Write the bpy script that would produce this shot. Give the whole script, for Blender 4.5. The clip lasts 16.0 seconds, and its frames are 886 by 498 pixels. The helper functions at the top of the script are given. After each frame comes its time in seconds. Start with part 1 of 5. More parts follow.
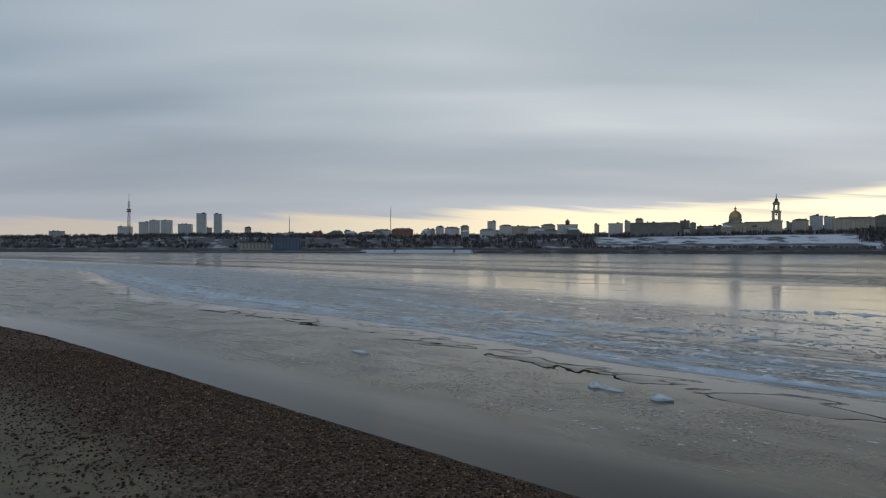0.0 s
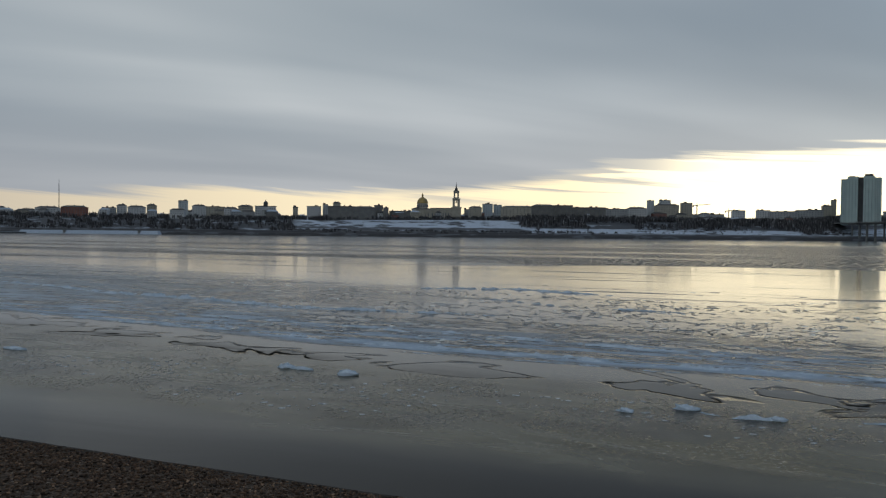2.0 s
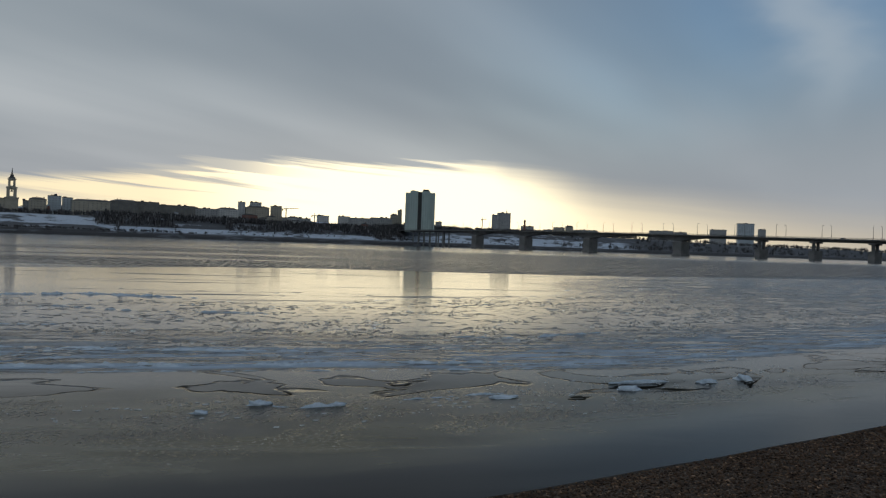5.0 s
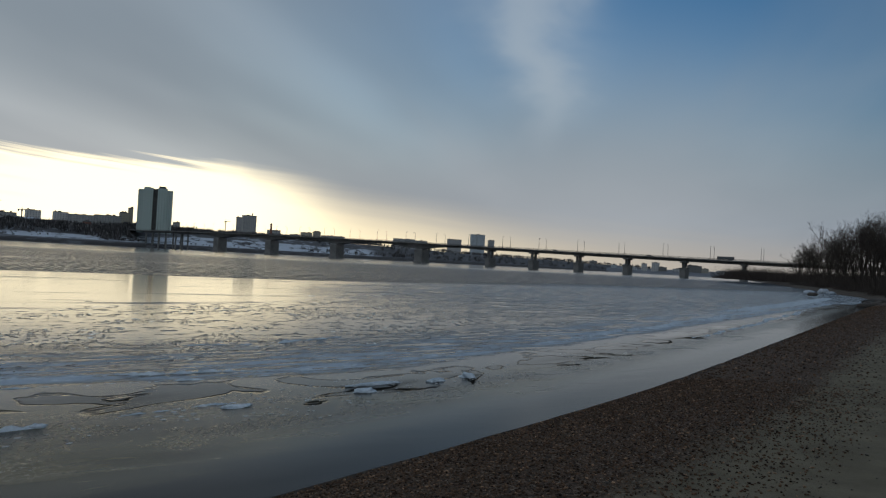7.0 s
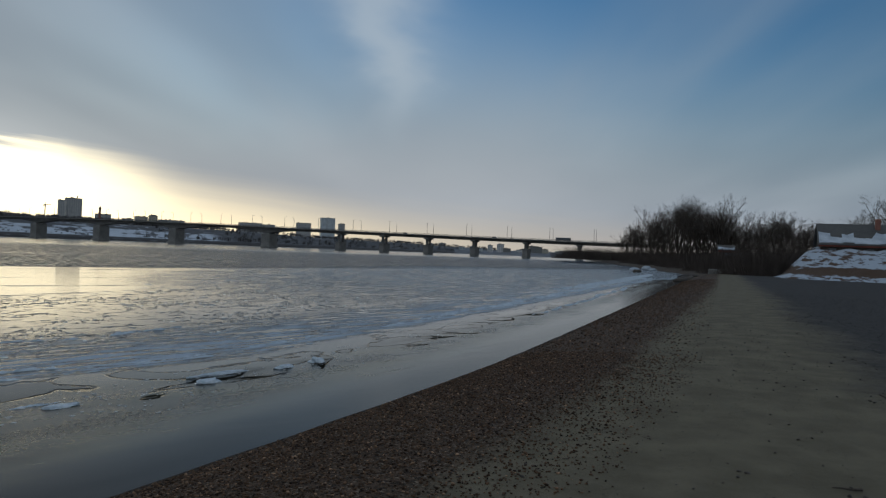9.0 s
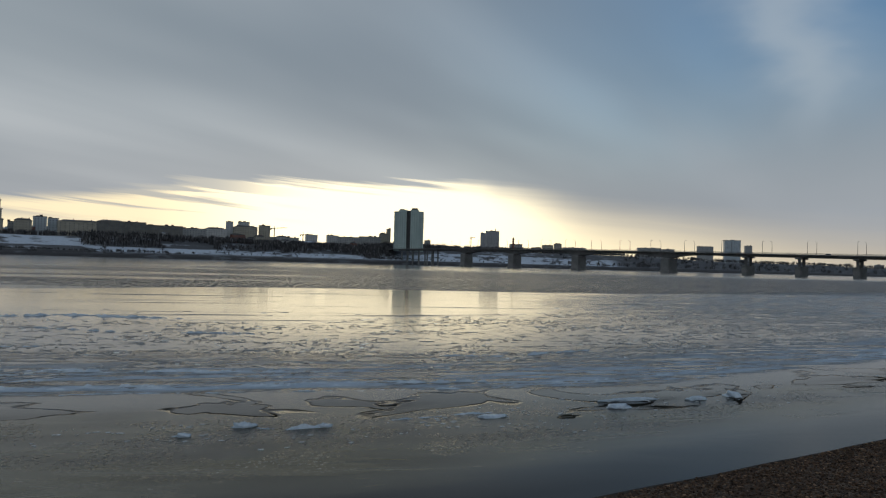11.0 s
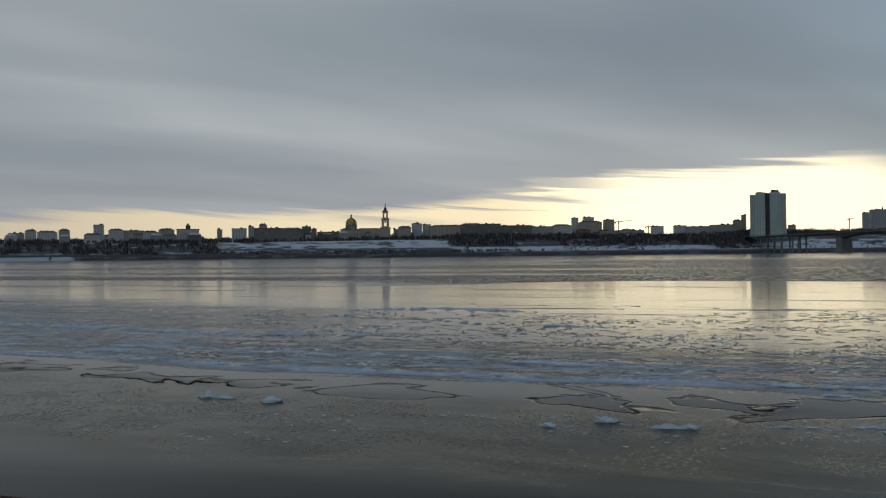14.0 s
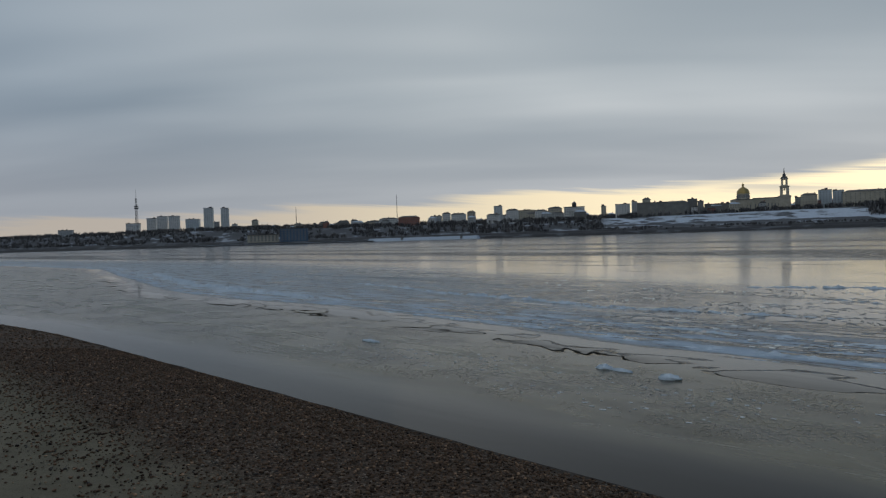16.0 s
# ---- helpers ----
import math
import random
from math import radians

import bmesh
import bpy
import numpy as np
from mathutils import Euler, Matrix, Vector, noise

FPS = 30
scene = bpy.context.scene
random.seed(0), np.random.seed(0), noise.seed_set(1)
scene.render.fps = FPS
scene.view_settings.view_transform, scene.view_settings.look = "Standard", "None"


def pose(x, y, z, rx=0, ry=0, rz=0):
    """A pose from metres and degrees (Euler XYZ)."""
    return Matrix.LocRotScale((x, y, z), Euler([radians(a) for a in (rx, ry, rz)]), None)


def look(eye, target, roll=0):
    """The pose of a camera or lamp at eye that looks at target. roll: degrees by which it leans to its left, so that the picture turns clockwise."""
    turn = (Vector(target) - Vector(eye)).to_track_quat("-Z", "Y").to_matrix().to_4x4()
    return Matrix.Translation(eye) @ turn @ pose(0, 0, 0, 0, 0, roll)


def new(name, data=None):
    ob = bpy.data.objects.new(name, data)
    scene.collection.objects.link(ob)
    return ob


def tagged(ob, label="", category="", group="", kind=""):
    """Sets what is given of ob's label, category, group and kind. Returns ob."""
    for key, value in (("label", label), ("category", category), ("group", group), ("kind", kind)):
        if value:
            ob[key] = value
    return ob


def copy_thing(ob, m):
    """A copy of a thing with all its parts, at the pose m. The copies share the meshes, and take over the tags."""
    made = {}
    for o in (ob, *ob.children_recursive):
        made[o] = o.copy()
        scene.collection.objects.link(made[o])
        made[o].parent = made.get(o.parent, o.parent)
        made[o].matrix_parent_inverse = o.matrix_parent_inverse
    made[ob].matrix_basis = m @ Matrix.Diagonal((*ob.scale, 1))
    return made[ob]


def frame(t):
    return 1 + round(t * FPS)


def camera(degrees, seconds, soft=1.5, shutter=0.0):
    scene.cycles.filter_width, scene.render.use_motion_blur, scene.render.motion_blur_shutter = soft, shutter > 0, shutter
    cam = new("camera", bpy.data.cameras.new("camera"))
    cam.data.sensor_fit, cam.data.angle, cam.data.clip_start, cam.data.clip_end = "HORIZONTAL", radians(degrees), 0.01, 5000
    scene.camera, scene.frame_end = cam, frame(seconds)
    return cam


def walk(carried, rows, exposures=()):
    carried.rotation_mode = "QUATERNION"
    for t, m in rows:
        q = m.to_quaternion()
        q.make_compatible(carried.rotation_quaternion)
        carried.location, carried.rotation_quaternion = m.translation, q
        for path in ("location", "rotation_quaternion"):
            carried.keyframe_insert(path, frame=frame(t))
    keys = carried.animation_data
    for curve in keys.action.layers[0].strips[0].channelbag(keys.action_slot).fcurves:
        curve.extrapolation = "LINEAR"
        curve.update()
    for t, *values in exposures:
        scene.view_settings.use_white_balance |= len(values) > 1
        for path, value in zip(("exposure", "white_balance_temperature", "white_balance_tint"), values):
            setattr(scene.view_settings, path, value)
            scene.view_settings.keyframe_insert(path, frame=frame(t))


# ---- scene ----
cam = camera(66.76, 16.0, soft=1.25)
walk(cam, [
    (0.0, pose(-0.099, 0.305, 2.283, 90.20, -0.11, -0.01)),
    (0.5, pose(-0.070, 0.305, 2.282, 89.31, 0.07, -6.86)),
    (1.0, pose(-0.039, 0.270, 2.285, 89.34, 0.92, -12.34)),
    (1.5, pose(-0.019, 0.219, 2.286, 89.01, 0.11, -18.98)),
    (2.0, pose(0.002, 0.158, 2.284, 88.84, -0.56, -25.27)),
    (2.5, pose(-0.011, 0.098, 2.291, 89.16, -0.97, -29.66)),
    (3.0, pose(-0.010, 0.055, 2.296, 88.90, -1.83, -34.85)),
    (3.5, pose(0.009, 0.019, 2.299, 88.42, -1.84, -41.13)),
    (4.0, pose(0.027, -0.033, 2.309, 89.13, -0.97, -45.67)),
    (4.5, pose(-0.009, -0.094, 2.313, 88.96, -1.37, -51.84)),
    (5.0, pose(-0.045, -0.156, 2.319, 89.70, -1.95, -59.13)),
    (7.3, pose(0.004, -0.272, 2.312, 91.06, -2.79, -83.03)),
    (7.5, pose(0.004, -0.279, 2.312, 91.04, -2.52, -84.86)),
    (8.0, pose(-0.024, -0.299, 2.312, 91.01, -2.65, -90.55)),
    (8.2, pose(-0.067, -0.314, 2.312, 90.40, -2.37, -91.92)),
    (8.8, pose(-0.060, -0.320, 2.313, 90.30, -2.30, -94.00)),
    (9.5, pose(-0.030, -0.260, 2.313, 90.35, -2.30, -85.50)),
    (10.3, pose(-0.015, -0.183, 2.311, 90.27, -2.07, -69.78)),
    (10.5, pose(-0.021, -0.184, 2.319, 89.86, -2.04, -66.85)),
    (11.0, pose(0.016, -0.150, 2.313, 91.30, -1.57, -60.07)),
    (11.5, pose(0.052, -0.122, 2.315, 91.14, -1.18, -53.98)),
    (12.0, pose(0.083, -0.091, 2.311, 90.60, -0.13, -49.57)),
    (12.5, pose(0.058, -0.044, 2.314, 90.82, -0.24, -44.50)),
    (13.0, pose(0.055, -0.034, 2.318, 90.77, 0.74, -40.13)),
    (13.5, pose(0.061, -0.004, 2.314, 90.98, 1.23, -36.26)),
    (14.0, pose(0.062, 0.061, 2.308, 90.51, 0.60, -31.24)),
    (14.5, pose(0.045, 0.127, 2.296, 90.39, 0.43, -23.16)),
    (15.0, pose(0.036, 0.201, 2.304, 89.21, 0.47, -16.13)),
    (15.5, pose(-0.015, 0.213, 2.302, 88.59, 0.94, -7.73)),
    (16.0, pose(-0.066, 0.230, 2.300, 89.06, 1.77, 0.61)),
], exposures=[(0.0, 0.17), (0.7, 0.08), (1.5, -0.04), (3.0, -0.25), (5.0, -0.29), (7.5, -0.21), (8.2, -0.10), (10.5, -0.22), (12.5, -0.36), (14.0, -0.40), (15.0, -0.33), (16.0, -0.08)])

# ---------------------------------------------------------------- node helpers
class Nodes:
    """Short calls for a node tree: sockets in, sockets out."""

    def __init__(self, tree):
        self.tree = tree
        tree.nodes.clear()

    def add(self, kind, **props):
        node = self.tree.nodes.new(kind)
        if "operation" in props:
            node.operation = props["operation"]
        if "interpolation" in props:
            node.interpolation_type = props["interpolation"]
        if "blend" in props:
            node.data_type, node.blend_type = "RGBA", props["blend"]
        if "feature" in props:
            node.feature = props["feature"]
        return node

    def put(self, socket, value):
        if isinstance(value, bpy.types.NodeSocket):
            self.tree.links.new(value, socket)
        elif socket.type == "RGBA" and len(value) == 3:
            socket.default_value = (*value, 1)
        else:
            socket.default_value = value

    def m(self, op, a, b=None, c=None):
        node = self.add("ShaderNodeMath", operation=op)
        for socket, value in zip(node.inputs, (a, b, c)):
            if value is not None:
                self.put(socket, value)
        return node.outputs[0]

    def ramp(self, x, lo, hi, a=0.0, b=1.0):
        node = self.add("ShaderNodeMapRange", interpolation="SMOOTHSTEP")
        for key, value in zip((0, 1, 2, 3, 4), (x, lo, hi, a, b)):
            self.put(node.inputs[key], value)
        return node.outputs[0]

    def mix(self, f, a, b, how="MIX"):
        node = self.add("ShaderNodeMix", blend=how)
        self.put(node.inputs[0], f), self.put(node.inputs[6], a), self.put(node.inputs[7], b)
        return node.outputs[2]

    def vec(self, x, y, z=0.0):
        node = self.add("ShaderNodeCombineXYZ")
        for socket, value in zip(node.inputs, (x, y, z)):
            self.put(socket, value)
        return node.outputs[0]

    def noise(self, where, scale, detail=4.0, rough=0.55, warp=0.0):
        node = self.add("ShaderNodeTexNoise")
        self.put(node.inputs["Vector"], where)
        for key, value in (("Scale", scale), ("Detail", detail), ("Roughness", rough), ("Distortion", warp)):
            node.inputs[key].default_value = value
        return node.outputs["Fac"]

    def curve(self, x, lo, hi, top, points):
        """A smooth curve through (x, height) pairs, between lo and hi."""
        node = self.add("ShaderNodeFloatCurve")
        line = node.mapping.curves[0]
        for i, (at, height) in enumerate(points):
            place = ((at - lo) / (hi - lo), height / top)
            if i < 2:
                line.points[i].location = place if i == 0 else line.points[i].location
            if i == len(points) - 1:
                line.points[len(line.points) - 1].location = place
            elif i > 0:
                line.points.new(*place)
        node.mapping.update()
        t = self.m("DIVIDE", self.m("SUBTRACT", x, lo), hi - lo)
        self.put(node.inputs["Value"], self.m("MINIMUM", self.m("MAXIMUM", t, 0.0), 1.0))
        return self.m("MULTIPLY", node.outputs[0], top)

    def cells(self, where, scale, feature="F1", out="Distance"):
        node = self.add("ShaderNodeTexVoronoi", feature=feature)
        self.put(node.inputs["Vector"], where)
        node.inputs["Scale"].default_value = scale
        return node.outputs[out]


# ---------------------------------------------------------------- sky and sun
SUN_AZ, SUN_EL = 55.0, 5.0
world = bpy.data.worlds.new("sky")
scene.world = world
world.use_nodes = True
n = Nodes(world.node_tree)
way = n.add("ShaderNodeTexCoord").outputs["Generated"]
split = n.add("ShaderNodeSeparateXYZ")
n.put(split.inputs[0], way)
wx, wy, wz = split.outputs
az = n.m("MULTIPLY", n.m("ARCTAN2", wx, wy), 57.2958)
el = n.m("MULTIPLY", n.m("ARCSINE", wz), 57.2958)
# the cloud sheet: long streaks that run to the east-south-east, seen in perspective
lift = n.m("ADD", n.m("MAXIMUM", wz, 0.0), 0.11)
px, py = n.m("DIVIDE", wx, lift), n.m("DIVIDE", wy, lift)
along = n.m("ADD", n.m("MULTIPLY", px, 0.996), n.m("MULTIPLY", py, -0.087))
cross = n.m("ADD", n.m("MULTIPLY", px, 0.087), n.m("MULTIPLY", py, 0.996))
streak = n.noise(n.vec(n.m("MULTIPLY", along, 0.22), n.m("MULTIPLY", cross, 0.7)), 1.2, 4.0, 0.42, 0.3)
broad = n.noise(n.vec(n.m("MULTIPLY", along, 0.22), n.m("MULTIPLY", cross, 0.55), 3.7), 1.0, 3.0, 0.5, 0.2)
clear_sky = n.add("ShaderNodeTexSky")
clear_sky.sky_type, clear_sky.sun_disc = "NISHITA", False
clear_sky.sun_elevation, clear_sky.sun_rotation = radians(SUN_EL), radians(SUN_AZ)
clear_sky.air_density, clear_sky.dust_density, clear_sky.ozone_density = 1.2, 0.6, 3.0
blue = n.mix(1.0, clear_sky.outputs[0], (0.088, 0.138, 0.182), "MULTIPLY")
# brighter where the sheet is thick and far from the sun, greyer towards the clearing and behind
side_off = n.m("SUBTRACT", az, 8.0)
toward = n.m("MAXIMUM", n.ramp(side_off, 2.0, 58.0), n.ramp(side_off, -6.0, -46.0))
toward = n.m("MULTIPLY", toward, n.ramp(n.m("ABSOLUTE", n.m("SUBTRACT", az, 35.0)), 100.0, 150.0, 1.0, 0.6))
dark_cloud = n.mix(toward, (0.325, 0.381, 0.427), (0.148, 0.208, 0.278))
pale_cloud = n.mix(toward, (0.635, 0.672, 0.690), (0.360, 0.425, 0.490))
cloud = n.mix(n.ramp(n.m("ADD", n.m("MULTIPLY", streak, 0.45), n.m("MULTIPLY", broad, 0.85)), 0.45, 0.90), dark_cloud, pale_cloud)
# the sheet thins out towards the right of the sun, in soft wisps
thin = n.m("MULTIPLY", n.ramp(n.m("ADD", az, n.m("MULTIPLY", broad, 50.0)), 78.0, 130.0), n.m("MULTIPLY", n.ramp(el, 2.0, 19.0), n.ramp(az, 165.0, 135.0)))
wisp = n.ramp(streak, 0.46, 0.70)
sway = n.m("MULTIPLY", n.m("SUBTRACT", n.noise(n.vec(n.m("MULTIPLY", az, 0.05), n.m("MULTIPLY", el, 0.09)), 1.0, 4.0, 0.55, 0.5), 0.5), 13.0)
# one bright plume that widens upwards
core = n.m("ADD", n.m("SUBTRACT", az, n.m("SUBTRACT", 90.2, n.m("MULTIPLY", el, 0.16))), sway)
wide = n.m("ADD", 1.1, n.m("MULTIPLY", n.m("MAXIMUM", n.m("SUBTRACT", el, 9.0), 0.0), 0.28))
plume = n.m("DIVIDE", core, wide)
plume = n.m("EXPONENT", n.m("MULTIPLY", n.m("MULTIPLY", plume, plume), -1.0))
plume = n.m("MULTIPLY", n.m("MULTIPLY", plume, n.ramp(el, 8.0, 16.0)), n.ramp(el, 48.0, 26.0))
veil = n.m("DIVIDE", n.m("ADD", n.m("SUBTRACT", az, 95.0), n.m("MULTIPLY", sway, 0.8)), 17.0)
veil = n.m("MULTIPLY", n.m("EXPONENT", n.m("MULTIPLY", n.m("MULTIPLY", veil, veil), -1.0)), n.ramp(el, 24.0, 5.0))
cover = n.m("SUBTRACT", 1.0, n.m("MULTIPLY", thin, n.m("SUBTRACT", 1.0, n.m("MULTIPLY", wisp, 0.5))))
sky = n.mix(cover, blue, cloud)
sky = n.mix(n.m("MULTIPLY", veil, 0.66), sky, (0.43, 0.47, 0.51))
sky = n.mix(n.m("MULTIPLY", plume, 0.62), sky, (0.47, 0.54, 0.60))
low_haze = n.m("MULTIPLY", n.ramp(el, 13.0, 1.0), n.ramp(az, 122.0, 100.0, 0.35, 0.60))
sky = n.mix(low_haze, sky, n.mix(n.ramp(az, 70.0, 112.0), (0.43, 0.435, 0.46), (0.41, 0.44, 0.48)))
# clear strip under the sheet's edge, widest at the gap in front of the sun
off = n.m("ABSOLUTE", n.m("SUBTRACT", az, SUN_AZ))
edge = n.curve(az, -180.0, 180.0, 10.0, ((-180, 0.8), (-60, 1.6), (-20, 2.6), (0, 3.0), (20, 3.7), (34, 4.9), (41, 6.1), (48, 6.7), (58, 6.9), (65, 5.9), (69, 4.6), (73, 3.4), (80, 2.8), (95, 1.9), (125, 1.2), (180, 0.8)))
slant = n.m("ADD", el, n.m("MULTIPLY", az, 0.075))
fray = n.noise(n.vec(n.m("MULTIPLY", az, 0.040), n.m("MULTIPLY", slant, 0.85), 1.3), 1.0, 5.0, 0.55, 0.4)
past = n.ramp(az, 58.0, 72.0)
ragged = n.m("MULTIPLY", n.m("SUBTRACT", fray, 0.5), n.m("SUBTRACT", 4.2, n.m("MULTIPLY", past, 3.0)))
under = n.m("SUBTRACT", n.m("ADD", edge, ragged), el)
strip = n.ramp(under, n.m("SUBTRACT", -0.25, n.m("MULTIPLY", past, 2.6)), n.m("ADD", 0.55, n.m("MULTIPLY", past, 1.6)))
# grey fingers of cloud across the strip, to the left of the gap
fingers = n.m("MULTIPLY", n.ramp(fray, 0.47, 0.56), n.m("MULTIPLY", n.m("MULTIPLY", n.ramp(az, 50.0, 40.0), n.ramp(az, 14.0, 30.0)), n.ramp(el, 2.2, 3.4)))
strip = n.m("MULTIPLY", strip, n.m("SUBTRACT", 1.0, n.m("MULTIPLY", fingers, 0.8)))
warmth = n.ramp(n.m("ADD", off, n.m("MULTIPLY", n.ramp(az, 60.0, 90.0), 26.0)), 84.0, 22.0)
strip_colour = n.mix(warmth, (0.50, 0.445, 0.385), (1.28, 1.08, 0.70))
strip_colour = n.mix(n.ramp(off, 20.0, 8.0), strip_colour, (1.85, 1.6, 1.08))
sky = n.mix(n.m("MULTIPLY", strip, 0.94), sky, strip_colour)
gx = n.m("DIVIDE", n.m("SUBTRACT", az, SUN_AZ), 15.0)
gy = n.m("DIVIDE", n.m("SUBTRACT", el, 3.2), 3.9)
halo = n.m("EXPONENT", n.m("MULTIPLY", n.m("ADD", n.m("MULTIPLY", gx, gx), n.m("MULTIPLY", n.m("MULTIPLY", gy, gy), 0.26)), -0.5))
sky = n.mix(n.m("MULTIPLY", halo, 0.42), sky, (0.42, 0.37, 0.27), "ADD")
back = n.add("ShaderNodeBackground")
n.put(back.inputs[0], sky)
back.inputs[1].default_value = 1.0
n.put(n.add("ShaderNodeOutputWorld").inputs[0], back.outputs[0])

sun = new("sun", bpy.data.lights.new("sun", "SUN"))
sun.data.energy, sun.data.angle, sun.data.color = 0.10, radians(120), (1.0, 0.86, 0.66)
to_sun = Vector((math.sin(radians(SUN_AZ)) * math.cos(radians(SUN_EL)), math.cos(radians(SUN_AZ)) * math.cos(radians(SUN_EL)), math.sin(radians(SUN_EL))))
sun.matrix_world = look(to_sun * 50, (0, 0, 0))


# ---------------------------------------------------------------- materials
def surface(name, dark, light, rough=0.85, scale=2.0, fine_scale=40.0, bump=0.02, metal=0.0, island=False, spec=0.5, rand=0.0):
    """A matt surface with stains at one scale and grain at another."""
    mat = bpy.data.materials.new(name)
    mat.use_nodes = True
    g = Nodes(mat.node_tree)
    where = g.add("ShaderNodeTexCoord").outputs["Object"]
    big, small = g.noise(where, scale, 4.0), g.noise(where, fine_scale, 3.0, 0.6)
    f = g.m("ADD", g.m("MULTIPLY", big, 0.65), g.m("MULTIPLY", small, 0.35))
    f = g.ramp(f, 0.30, 0.70)
    colour = g.mix(f, dark, light)
    if island:
        r = g.add("ShaderNodeNewGeometry").outputs["Random Per Island"]
        tone = g.mix(r, (0.22, 0.21, 0.21), (1.75, 1.62, 1.50))
        tone = g.mix(g.ramp(r, 0.90, 0.97), tone, (3.4, 3.3, 3.1))
        colour = g.mix(1.0, colour, tone, "MULTIPLY")
    if rand:
        r = g.add("ShaderNodeObjectInfo").outputs["Random"]
        colour = g.mix(rand, colour, g.mix(r, (0.45, 0.47, 0.5), (1.5, 1.45, 1.4)), "MULTIPLY")
    b = g.add("ShaderNodeBsdfPrincipled")
    g.put(b.inputs["Base Color"], colour)
    b.inputs["Metallic"].default_value = metal
    b.inputs["Specular IOR Level"].default_value = spec
    g.put(b.inputs["Roughness"], g.m("ADD", rough - 0.1, g.m("MULTIPLY", small, 0.2)))
    if bump:
        k = g.add("ShaderNodeBump")
        k.inputs["Strength"].default_value, k.inputs["Distance"].default_value = 0.8, bump
        g.put(k.inputs["Height"], g.m("ADD", g.m("MULTIPLY", big, 0.6), small))
        g.put(b.inputs["Normal"], k.outputs[0])
    g.put(g.add("ShaderNodeOutputMaterial").inputs[0], b.outputs[0])
    return mat


def shore_frame(g):
    """Along the shore (q), across the river (p) and out from the waterline (u), in metres, from the place."""
    split = g.add("ShaderNodeSeparateXYZ")
    where = g.add("ShaderNodeTexCoord").outputs["Object"]
    g.put(split.inputs[0], where)
    x, y, _ = split.outputs
    p = g.m("MULTIPLY", g.m("ADD", x, y), 0.70711)
    q = g.m("MULTIPLY", g.m("SUBTRACT", x, y), 0.70711)

    def bend(at, sharp, slope, sign=1.0):
        k = g.m("MULTIPLY", g.m("SUBTRACT", q, at), sign)
        return g.m("MULTIPLY", g.m("ADD", k, g.m("SQRT", g.m("ADD", g.m("MULTIPLY", k, k), sharp))), slope)

    u = g.m("SUBTRACT", g.m("SUBTRACT", g.m("SUBTRACT", p, 5.42), bend(1.2, 1.5, 0.135)), bend(11.0, 9.0, 0.04))
    return where, q, p, g.m("ADD", u, bend(-21.0, 4.0, 0.06, -1.0))


